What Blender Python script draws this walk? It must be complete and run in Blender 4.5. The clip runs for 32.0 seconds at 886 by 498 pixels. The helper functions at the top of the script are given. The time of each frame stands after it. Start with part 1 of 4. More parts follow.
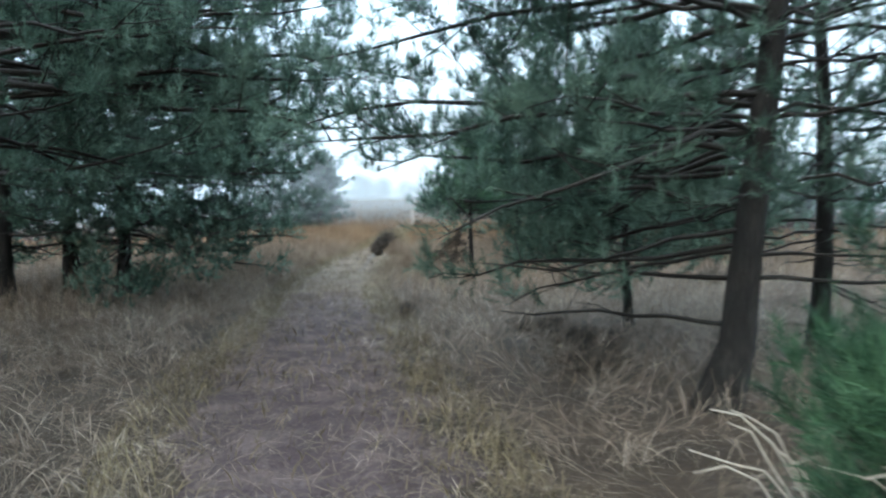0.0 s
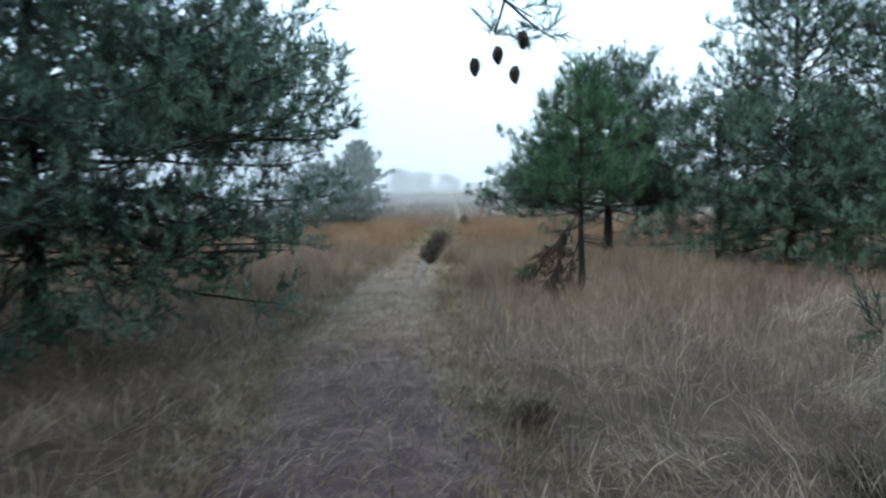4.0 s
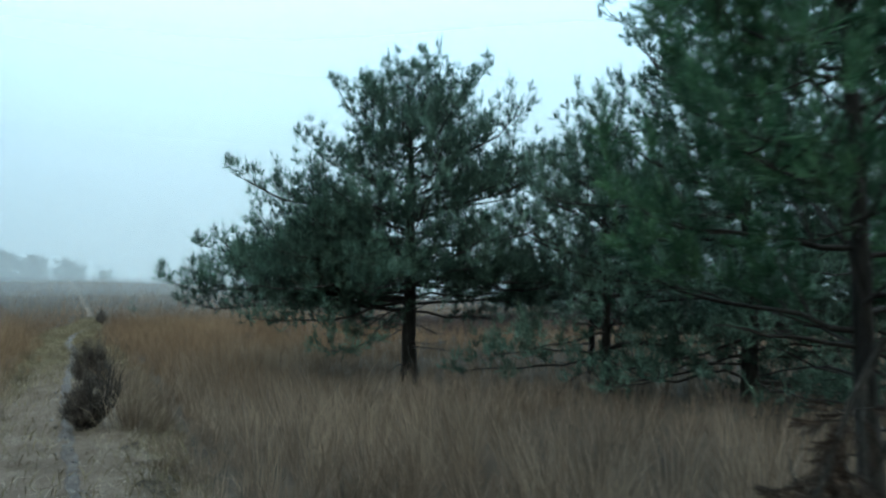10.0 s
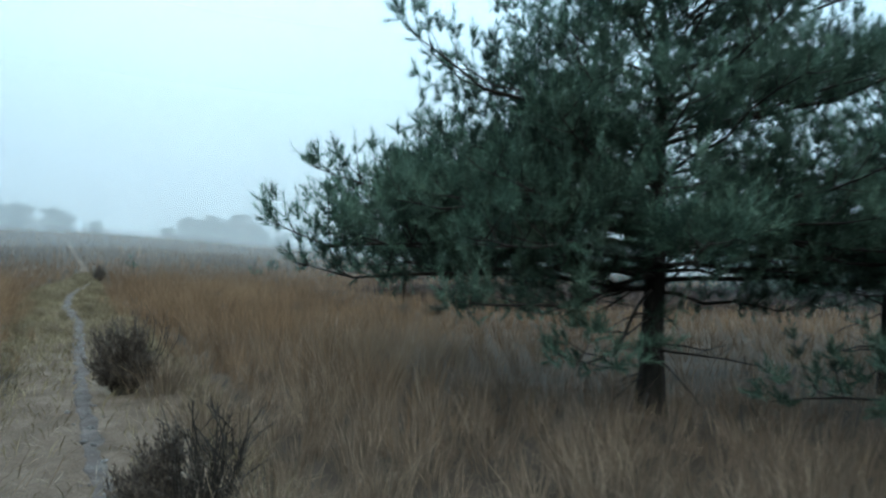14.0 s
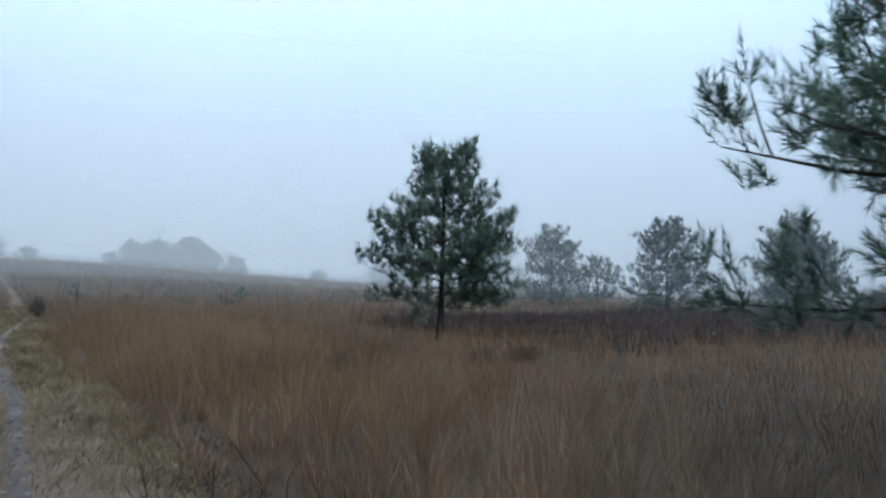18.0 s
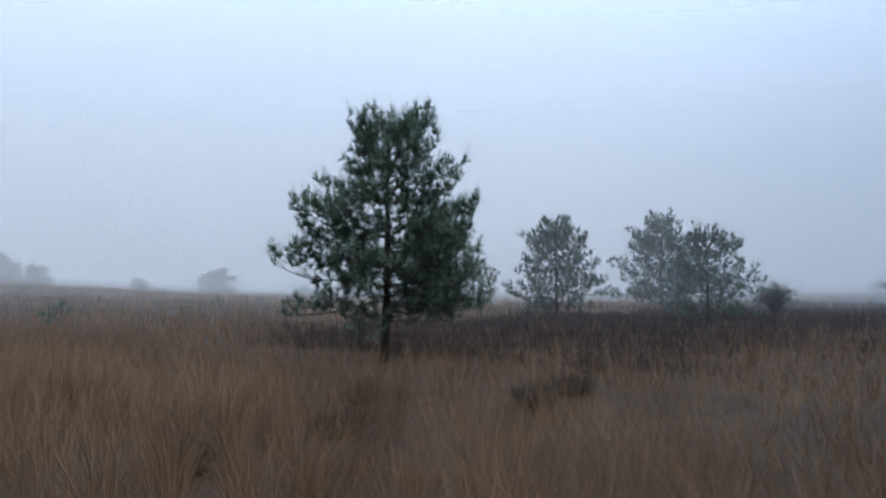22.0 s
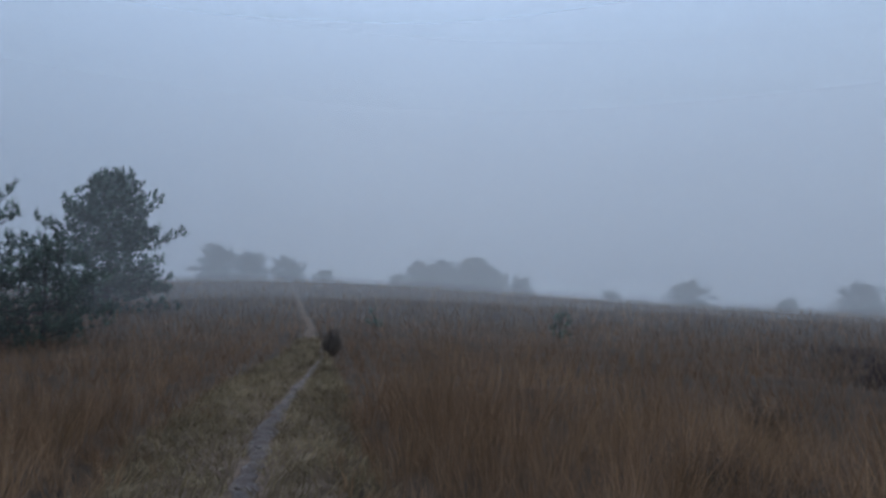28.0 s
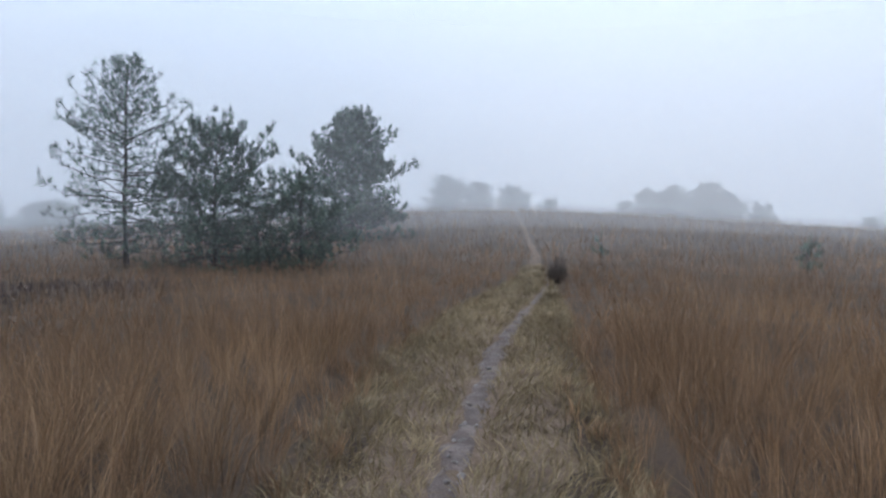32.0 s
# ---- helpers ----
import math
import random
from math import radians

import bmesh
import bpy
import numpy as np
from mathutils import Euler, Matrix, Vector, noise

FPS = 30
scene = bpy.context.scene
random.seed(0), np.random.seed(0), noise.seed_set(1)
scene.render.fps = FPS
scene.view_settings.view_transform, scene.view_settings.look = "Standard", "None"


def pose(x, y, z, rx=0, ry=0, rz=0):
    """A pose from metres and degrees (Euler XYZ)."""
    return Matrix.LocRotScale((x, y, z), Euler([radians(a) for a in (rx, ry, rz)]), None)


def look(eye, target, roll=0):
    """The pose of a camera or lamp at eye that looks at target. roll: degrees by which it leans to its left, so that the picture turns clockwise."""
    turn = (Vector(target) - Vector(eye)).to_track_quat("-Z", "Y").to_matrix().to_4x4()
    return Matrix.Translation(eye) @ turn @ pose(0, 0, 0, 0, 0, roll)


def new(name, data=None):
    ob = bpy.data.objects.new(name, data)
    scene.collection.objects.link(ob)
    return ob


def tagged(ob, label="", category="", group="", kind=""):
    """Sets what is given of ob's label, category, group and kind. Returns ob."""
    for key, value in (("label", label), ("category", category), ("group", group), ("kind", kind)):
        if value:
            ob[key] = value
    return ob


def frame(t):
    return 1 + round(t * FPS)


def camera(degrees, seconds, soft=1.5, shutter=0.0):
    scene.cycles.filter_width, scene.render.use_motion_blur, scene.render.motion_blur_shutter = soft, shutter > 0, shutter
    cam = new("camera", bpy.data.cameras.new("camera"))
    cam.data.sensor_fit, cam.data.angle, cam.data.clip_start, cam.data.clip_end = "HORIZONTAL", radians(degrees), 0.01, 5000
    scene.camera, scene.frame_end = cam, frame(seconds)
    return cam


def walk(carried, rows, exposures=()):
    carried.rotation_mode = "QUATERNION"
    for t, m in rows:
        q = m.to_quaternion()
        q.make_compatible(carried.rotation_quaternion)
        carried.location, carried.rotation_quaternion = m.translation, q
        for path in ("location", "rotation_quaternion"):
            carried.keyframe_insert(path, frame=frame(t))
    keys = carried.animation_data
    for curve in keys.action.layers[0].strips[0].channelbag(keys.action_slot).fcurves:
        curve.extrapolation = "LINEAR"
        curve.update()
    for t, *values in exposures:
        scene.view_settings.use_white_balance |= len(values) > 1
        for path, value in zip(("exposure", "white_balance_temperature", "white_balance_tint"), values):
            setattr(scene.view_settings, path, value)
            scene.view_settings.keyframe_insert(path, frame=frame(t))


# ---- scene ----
cam = camera(63.3, 32.0, soft=2.3, shutter=0.5)
PATH = [
    (0.0, (0.001, 0.001, 1.437), (0.002, 4.993, 1.158), -0.98),
    (0.5, (0.005, 0.625, 1.425), (-0.309, 5.606, 1.134), -1.78),
    (1.0, (-0.097, 1.323, 1.429), (-0.454, 6.302, 1.139), -1.51),
    (1.5, (-0.176, 1.919, 1.432), (-0.963, 6.855, 1.310), -1.67),
    (2.0, (-0.400, 2.515, 1.384), (-1.308, 7.431, 1.264), -1.45),
    (2.5, (-0.621, 3.099, 1.332), (-1.592, 7.980, 0.849), -1.09),
    (4.5, (-0.833, 5.860, 1.448), (-0.617, 10.847, 1.165), -0.47),
    (5.0, (-0.913, 6.578, 1.396), (-0.220, 11.509, 0.946), 0.65),
    (5.5, (-0.983, 7.239, 1.434), (0.130, 12.101, 1.088), 0.12),
    (6.0, (-1.064, 7.924, 1.458), (0.816, 12.556, 1.361), 0.64),
    (6.5, (-1.062, 8.533, 1.522), (0.948, 13.111, 1.611), -1.17),
    (7.0, (-1.069, 9.225, 1.496), (1.255, 13.651, 1.607), -1.15),
    (7.5, (-1.176, 9.874, 1.510), (0.913, 14.412, 1.713), -1.02),
    (8.0, (-1.317, 10.598, 1.521), (0.509, 15.247, 1.738), -0.39),
    (8.5, (-1.460, 11.272, 1.521), (0.012, 16.012, 2.118), -0.33),
    (9.0, (-1.638, 12.019, 1.481), (0.056, 16.723, 1.557), 0.02),
    (9.5, (-1.743, 12.730, 1.504), (-0.114, 17.457, 1.423), -0.13),
    (10.0, (-1.885, 13.440, 1.478), (0.263, 17.946, 1.769), -0.57),
    (10.5, (-1.968, 14.063, 1.494), (0.124, 18.600, 1.679), -0.51),
    (11.0, (-2.037, 14.757, 1.468), (0.439, 19.091, 1.765), 0.67),
    (11.5, (-2.059, 15.388, 1.457), (-0.006, 19.932, 1.834), -0.03),
    (12.0, (-2.240, 16.040, 1.472), (-0.040, 20.528, 1.590), 1.27),
    (12.5, (-2.324, 16.662, 1.463), (-0.235, 21.203, 1.526), 0.09),
    (13.0, (-2.393, 17.357, 1.462), (-0.196, 21.849, 1.440), 1.07),
    (13.5, (-2.388, 18.036, 1.448), (-0.135, 22.499, 1.523), 1.91),
    (15.5, (-2.286, 20.758, 1.429), (-0.187, 25.295, 1.387), -0.40),
    (16.0, (-2.313, 21.468, 1.439), (0.029, 25.885, 1.483), -0.38),
    (16.5, (-2.351, 22.125, 1.436), (-0.056, 26.568, 1.428), 0.62),
    (17.0, (-2.406, 22.806, 1.434), (-0.174, 27.279, 1.347), -0.69),
    (17.5, (-2.466, 23.446, 1.431), (-0.179, 27.892, 1.467), 0.62),
    (18.0, (-2.462, 24.070, 1.441), (0.088, 28.366, 1.658), 0.75),
    (18.5, (-2.498, 24.699, 1.426), (0.175, 28.914, 1.711), 0.67),
    (19.0, (-2.529, 25.339, 1.423), (0.364, 29.412, 1.620), -1.31),
    (19.5, (-2.594, 25.938, 1.408), (0.330, 29.988, 1.639), -1.81),
    (20.0, (-2.578, 26.557, 1.418), (0.203, 30.708, 1.615), -2.02),
    (20.5, (-2.579, 27.170, 1.402), (0.416, 31.170, 1.581), -0.09),
    (21.0, (-2.494, 27.785, 1.411), (0.769, 31.570, 1.597), -0.86),
    (21.5, (-2.418, 28.348, 1.408), (1.148, 31.848, 1.583), -0.21),
    (22.0, (-2.268, 28.919, 1.417), (1.248, 32.465, 1.679), -0.42),
    (22.5, (-2.186, 29.465, 1.413), (1.368, 32.952, 1.867), 0.80),
    (23.0, (-2.123, 30.062, 1.436), (0.990, 33.947, 1.910), -0.78),
    (23.5, (-2.147, 30.657, 1.407), (1.037, 34.494, 1.776), -0.67),
    (24.0, (-2.132, 31.305, 1.404), (0.966, 35.222, 1.652), -0.18),
    (24.5, (-2.142, 31.836, 1.402), (1.025, 35.692, 1.719), 0.33),
    (26.5, (-2.158, 33.339, 1.486), (0.076, 37.789, 1.939), -0.39),
    (27.0, (-2.156, 33.466, 1.498), (-0.573, 38.185, 1.974), -0.15),
    (27.5, (-2.199, 33.528, 1.485), (-0.974, 38.360, 1.882), 0.09),
    (28.0, (-2.199, 33.528, 1.485), (-1.342, 38.442, 1.828), 0.49),
    (28.5, (-2.199, 33.528, 1.485), (-1.609, 38.486, 1.763), 0.49),
    (29.0, (-2.199, 33.528, 1.485), (-1.836, 38.512, 1.674), -0.27),
    (29.5, (-2.199, 33.528, 1.485), (-1.971, 38.522, 1.592), -1.07),
    (30.0, (-2.199, 33.528, 1.485), (-2.197, 38.528, 1.495), -1.10),
    (30.5, (-2.199, 33.528, 1.485), (-2.357, 38.525, 1.390), -0.58),
    (31.0, (-2.199, 33.528, 1.485), (-2.452, 38.519, 1.323), 0.37),
    (31.5, (-2.199, 33.528, 1.485), (-2.656, 38.504, 1.307), 0.18),
    (32.0, (-2.199, 33.528, 1.485), (-2.881, 38.479, 1.319), 0.38),
]
EXPOSURES = [(0.0, 1.68, 6200, 0), (1.0, 1.62, 6300, 1), (2.0, 1.35, 6400, 4), (2.5, 1.25, 6400, 4), (4.5, 1.3, 6150, 0), (5.0, 1.3, 6050, -2), (6.0, 1.2, 6050, -5), (7.0, 0.85, 5950, -15), (8.0, 0.6, 5900, -15), (9.0, 0.33, 5570, -12), (10.0, 0.6, 5880, -13), (11.0, 0.58, 5830, -11), (13.0, 0.74, 5930, -9), (16.0, 0.74, 5960, -6), (17.0, 0.7, 6110, 0), (18.0, 0.46, 6060, 5), (19.0, 0.1, 6050, 7), (20.0, 0.27, 6140, 10), (22.0, 0.33, 6300, 12), (23.0, -0.05, 6050, 10), (24.0, 0.18, 6200, 10), (27.0, -0.48, 5950, 12), (28.0, -0.35, 5960, 12), (29.0, 0.05, 6250, 10), (30.0, 0.3, 6350, 10), (31.0, 0.45, 6500, 14), (32.0, 0.66, 6600, 14)]
walk(cam, [(t, look(eye, target, roll)) for t, eye, target, roll in PATH], EXPOSURES)

# ---- sky and light: fog under a closed sky, early winter ----
SUN_ELEVATION, SUN_TURN = 38.0, 200.0


def build_sky():
    world = bpy.data.worlds.new("foggy_sky")
    scene.world = world
    world.use_nodes = True
    nt = world.node_tree
    nt.nodes.clear()
    out = nt.nodes.new("ShaderNodeOutputWorld")
    both = nt.nodes.new("ShaderNodeAddShader")
    clear = nt.nodes.new("ShaderNodeBackground")
    veil = nt.nodes.new("ShaderNodeBackground")
    sky = nt.nodes.new("ShaderNodeTexSky")
    sky.sky_type = "NISHITA"
    sky.sun_disc = False
    sky.sun_elevation, sky.sun_rotation = radians(SUN_ELEVATION), radians(SUN_TURN)
    sky.air_density, sky.dust_density, sky.ozone_density = 1.0, 6.0, 1.0
    coord = nt.nodes.new("ShaderNodeTexCoord")
    split = nt.nodes.new("ShaderNodeSeparateXYZ")
    ramp = nt.nodes.new("ShaderNodeValToRGB")
    ramp.color_ramp.interpolation = "EASE"
    e = ramp.color_ramp.elements
    e[0].position, e[0].color = 0.0, (0.33, 0.43, 0.62, 1)
    e[1].position, e[1].color = 0.75, (0.8, 0.97, 1.2, 1)
    mid = e.new(0.28)
    mid.color = (0.57, 0.74, 0.96, 1)
    nt.links.new(coord.outputs["Generated"], split.inputs[0])
    nt.links.new(split.outputs["Z"], ramp.inputs[0])
    nt.links.new(ramp.outputs[0], veil.inputs["Color"])
    nt.links.new(sky.outputs[0], clear.inputs["Color"])
    clear.inputs["Strength"].default_value = 0.05
    veil.inputs["Strength"].default_value = 1.08
    nt.links.new(clear.outputs[0], both.inputs[0])
    nt.links.new(veil.outputs[0], both.inputs[1])
    nt.links.new(both.outputs[0], out.inputs[0])
    lamp = bpy.data.lights.new("sun", "SUN")
    lamp.energy, lamp.angle, lamp.color = 0.5, radians(40), (1.0, 0.97, 0.93)
    ob = new("sun", lamp)
    ob.rotation_euler = (radians(90 - SUN_ELEVATION), 0, radians(180 - SUN_TURN))


build_sky()


# ---- materials ----
def material(name, colors, rough=0.8, scale=6.0, fine=60.0, bump=0.3, tone=False, translucent=0.0, island=False, coords="Object", stretch=None, specular=0.3):
    """colors: three from dark to light. Two scales of noise pick among them; tone reads the piece's own shade."""
    m = bpy.data.materials.new(name)
    m.use_nodes = True
    nt = m.node_tree
    bsdf = nt.nodes["Principled BSDF"]
    out = nt.nodes["Material Output"]
    co = nt.nodes.new("ShaderNodeTexCoord")
    src = co.outputs[coords]
    if stretch:
        mp = nt.nodes.new("ShaderNodeMapping")
        mp.inputs["Scale"].default_value = stretch
        nt.links.new(src, mp.inputs[0])
        src = mp.outputs[0]
    n1, n2 = nt.nodes.new("ShaderNodeTexNoise"), nt.nodes.new("ShaderNodeTexNoise")
    n1.inputs["Scale"].default_value, n2.inputs["Scale"].default_value = scale, fine
    n1.inputs["Detail"].default_value, n2.inputs["Detail"].default_value = 3, 4
    nt.links.new(src, n1.inputs["Vector"])
    nt.links.new(src, n2.inputs["Vector"])
    add = nt.nodes.new("ShaderNodeMath")
    add.operation = "MULTIPLY_ADD"
    nt.links.new(n1.outputs["Fac"], add.inputs[0])
    add.inputs[1].default_value = 0.55
    half = nt.nodes.new("ShaderNodeMath")
    half.operation = "MULTIPLY"
    half.inputs[1].default_value = 0.45
    if tone:
        at = nt.nodes.new("ShaderNodeAttribute")
        at.attribute_name = "tone"
        nt.links.new(at.outputs["Fac"], half.inputs[0])
    elif island:
        ge = nt.nodes.new("ShaderNodeObjectInfo")
        nt.links.new(ge.outputs["Random"], half.inputs[0])
    else:
        nt.links.new(n2.outputs["Fac"], half.inputs[0])
    nt.links.new(half.outputs[0], add.inputs[2])
    ramp = nt.nodes.new("ShaderNodeValToRGB")
    e = ramp.color_ramp.elements
    spread = 0.19 if tone else 0.25
    e[0].position, e[0].color = 0.5 - spread, (*colors[0], 1)
    e[1].position, e[1].color = 0.5 + spread, (*colors[2], 1)
    e.new(0.5).color = (*colors[1], 1)
    nt.links.new(add.outputs[0], ramp.inputs[0])
    nt.links.new(ramp.outputs[0], bsdf.inputs["Base Color"])
    bsdf.inputs["Roughness"].default_value = rough
    bsdf.inputs["Specular IOR Level"].default_value = specular
    if bump:
        b = nt.nodes.new("ShaderNodeBump")
        b.inputs["Strength"].default_value, b.inputs["Distance"].default_value = bump, 0.02
        nt.links.new(n2.outputs["Fac"], b.inputs["Height"])
        nt.links.new(b.outputs[0], bsdf.inputs["Normal"])
    if translucent:
        tr = nt.nodes.new("ShaderNodeBsdfTranslucent")
        mix = nt.nodes.new("ShaderNodeMixShader")
        mix.inputs[0].default_value = translucent
        nt.links.new(ramp.outputs[0], tr.inputs["Color"])
        nt.links.new(bsdf.outputs[0], mix.inputs[1])
        nt.links.new(tr.outputs[0], mix.inputs[2])
        nt.links.new(mix.outputs[0], out.inputs["Surface"])
    return m


# soil colour is darkened so that gaps between the blades read as shade
M_SOIL = material("shade_dark_heath_soil", ((0.014, 0.0095, 0.0065), (0.034, 0.023, 0.0145), (0.075, 0.051, 0.033)), 1.0, 1.2, 30, 0.7)
M_PATH = material("trodden_path_litter", ((0.027, 0.019, 0.0195), (0.064, 0.047, 0.046), (0.145, 0.112, 0.103)), 1.0, 3.0, 38, 1.0, specular=0.08)
M_TROD = material("trodden_turf_ground", ((0.042, 0.031, 0.0235), (0.105, 0.079, 0.06), (0.21, 0.165, 0.13)), 1.0, 2.5, 45, 0.9, specular=0.08)
M_RUT = material("wet_gravel_rut", ((0.022, 0.0165, 0.0145), (0.072, 0.057, 0.051), (0.185, 0.153, 0.14)), 0.6, 4.0, 55, 1.0, specular=0.12)
M_BARK = material("pine_bark", ((0.005, 0.0043, 0.004), (0.012, 0.0104, 0.0095), (0.032, 0.027, 0.024)), 0.9, 9.0, 38, 0.9, stretch=(1, 1, 0.25))
M_TWIG = material("pine_twig", ((0.008, 0.007, 0.0063), (0.019, 0.0163, 0.0143), (0.04, 0.034, 0.029)), 0.9, 5.0, 50, 0.3)
M_NEEDLE = material("pine_needles", ((0.018, 0.034, 0.025), (0.045, 0.077, 0.055), (0.115, 0.168, 0.125)), 0.65, 1.3, 30, 0.0, tone=True, translucent=0.4, specular=0.15)
M_YOUNG = material("young_pine_needles", ((0.011, 0.031, 0.0155), (0.029, 0.073, 0.035), (0.078, 0.145, 0.068)), 0.6, 1.3, 30, 0.0, tone=True, translucent=0.4)
M_DEAD = material("dead_needles", ((0.02, 0.013, 0.009), (0.045, 0.029, 0.02), (0.095, 0.06, 0.04)), 0.8, 2.0, 30, 0.0, tone=True, translucent=0.2)
M_STRAW = material("bleached_grass", ((0.058, 0.042, 0.03), (0.165, 0.127, 0.093), (0.39, 0.32, 0.25)), 0.75, 0.9, 30, 0.0, tone=True, translucent=0.3)
M_MOOR = material("tall_moor_grass", ((0.055, 0.033, 0.0185), (0.13, 0.08, 0.0435), (0.255, 0.17, 0.1)), 0.75, 0.35, 30, 0.0, tone=True, translucent=0.3)
M_PALE = material("pale_moor_grass", ((0.058, 0.041, 0.028), (0.145, 0.105, 0.073), (0.31, 0.235, 0.168)), 0.75, 0.5, 30, 0.0, tone=True, translucent=0.3)
M_TURF = material("short_path_grass", ((0.054, 0.042, 0.0225), (0.128, 0.102, 0.056), (0.235, 0.187, 0.118)), 0.8, 0.8, 30, 0.0, tone=True, translucent=0.25)
M_HEATHER = material("winter_heather", ((0.014, 0.0105, 0.0105), (0.034, 0.025, 0.0235), (0.075, 0.056, 0.05)), 0.85, 1.2, 30, 0.0, tone=True, translucent=0.1)
M_BUSH = material("old_heather", ((0.026, 0.02, 0.017), (0.06, 0.047, 0.038), (0.12, 0.095, 0.075)), 0.85, 1.2, 30, 0.0, tone=True, translucent=0.1)
M_DRY = material("bleached_dead_wood", ((0.16, 0.13, 0.1), (0.3, 0.26, 0.21), (0.45, 0.4, 0.33)), 0.8, 4.0, 40, 0.2)
M_CONE = material("pine_cone", ((0.012, 0.009, 0.008), (0.03, 0.022, 0.018), (0.06, 0.045, 0.036)), 0.7, 20.0, 60, 0.5)
M_STONE = material("path_pebble", ((0.05, 0.045, 0.043), (0.095, 0.088, 0.086), (0.16, 0.152, 0.15)), 0.45, 5.0, 40, 0.2, island=True)

# ---- mesh helpers ----
rng = np.random.default_rng(7)


def mesh_from(name, verts, faces, mat, smooth=False, tone=None):
    """A mesh of triangles (n, 3) or quads (n, 4) from arrays."""
    me = bpy.data.meshes.new(name)
    n, k = faces.shape
    me.vertices.add(len(verts))
    me.vertices.foreach_set("co", np.ascontiguousarray(verts, dtype=np.float32).ravel())
    me.loops.add(n * k)
    me.loops.foreach_set("vertex_index", np.ascontiguousarray(faces, dtype=np.int32).ravel())
    me.polygons.add(n)
    me.polygons.foreach_set("loop_start", np.arange(0, n * k, k, dtype=np.int32))
    me.polygons.foreach_set("use_smooth", np.full(n, smooth))
    if tone is not None:
        at = me.attributes.new("tone", "FLOAT", "POINT")
        at.data.foreach_set("value", np.ascontiguousarray(tone, dtype=np.float32))
    me.materials.append(mat)
    me.update(calc_edges=True)
    return me


def child(name, me, parent, label=""):
    ob = new(name, me)
    ob.parent = parent
    if label:
        ob["label"] = label
    return ob


def base(name, x, y, z=0.0, turn=0.0, scale=1.0):
    ob = new(name)
    ob.matrix_basis = pose(x, y, z, 0, 0, turn) @ Matrix.Scale(scale, 4)
    return ob


PHASE = rng.uniform(0, 6.28, (6, 2))


def ripple(x, y, s):
    """A smooth uneven field of about -1 to 1, with bumps of about s metres."""
    r = 0
    for i, (a, b) in enumerate(PHASE):
        k = 6.28 / s * (0.6 + 0.23 * i)
        r = r + np.sin(k * (x * np.cos(i * 1.9) + y * np.sin(i * 1.9)) + a) * np.sin(k * 0.53 * (y * np.cos(i) - x * np.sin(i)) + b)
    return r / 2.4


def step(a, b, v):
    t = np.clip((v - a) / (b - a), 0, 1)
    return t * t * (3 - 2 * t)


def height(x, y):
    """The lie of the land: level heath that rises gently to the north."""
    rise = step(46, 112, y) * 3.2 * np.exp(-(((x + 8) / 38.0) ** 2))
    return rise + 0.05 * ripple(x, y, 7.0) * step(1.2, 4.0, np.abs(x - track(y)))


TRACK_Y = (-30, 0, 3.5, 5.6, 9.7, 12, 15, 20, 27, 35, 38, 41, 46, 52, 60, 75, 110, 200)
TRACK_X = (2.0, -0.2, -0.66, -1.08, -1.6, -2.0, -2.2, -2.28, -2.28, -2.5, -2.65, -2.85, -2.72, -2.45, -2.4, -3.2, -5.5, -12)
HALF_Y = (-30, 5, 8.5, 12, 20, 30, 36, 41, 46, 52, 60, 200)
HALF_W = (0.95, 0.95, 0.85, 0.8, 0.85, 0.85, 0.75, 0.85, 0.75, 0.36, 0.15, 0.07)


def track(y):
    return np.interp(y, TRACK_Y, TRACK_X)


def half_width(y):
    return np.interp(y, HALF_Y, HALF_W)


def tube(points, radii, sides):
    """Vertices and quads of a tapered tube along points."""
    p = np.asarray(points, float)
    r = np.asarray(radii, float)
    d = np.gradient(p, axis=0)
    d /= np.linalg.norm(d, axis=1)[:, None] + 1e-9
    ref = np.where(np.abs(d[:, 2:3]) > 0.8, np.array([[1.0, 0, 0]]), np.array([[0, 0, 1.0]]))
    u = np.cross(d, ref)
    u /= np.linalg.norm(u, axis=1)[:, None] + 1e-9
    w = np.cross(d, u)
    a = np.linspace(0, 2 * np.pi, sides, endpoint=False)
    ring = u[:, None, :] * np.cos(a)[None, :, None] + w[:, None, :] * np.sin(a)[None, :, None]
    v = (p[:, None, :] + ring * r[:, None, None]).reshape(-1, 3)
    i = np.arange(len(p) - 1)[:, None] * sides
    j = np.arange(sides)[None, :]
    k = (j + 1) % sides
    f = np.stack([i + j, i + k, i + sides + k, i + sides + j], -1).reshape(-1, 4)
    return v, f


def join(pieces):
    """Puts (verts, faces) pairs into one pair."""
    vs, fs, n = [], [], 0
    for v, f in pieces:
        vs.append(v)
        fs.append(f + n)
        n += len(v)
    return np.concatenate(vs), np.concatenate(fs)


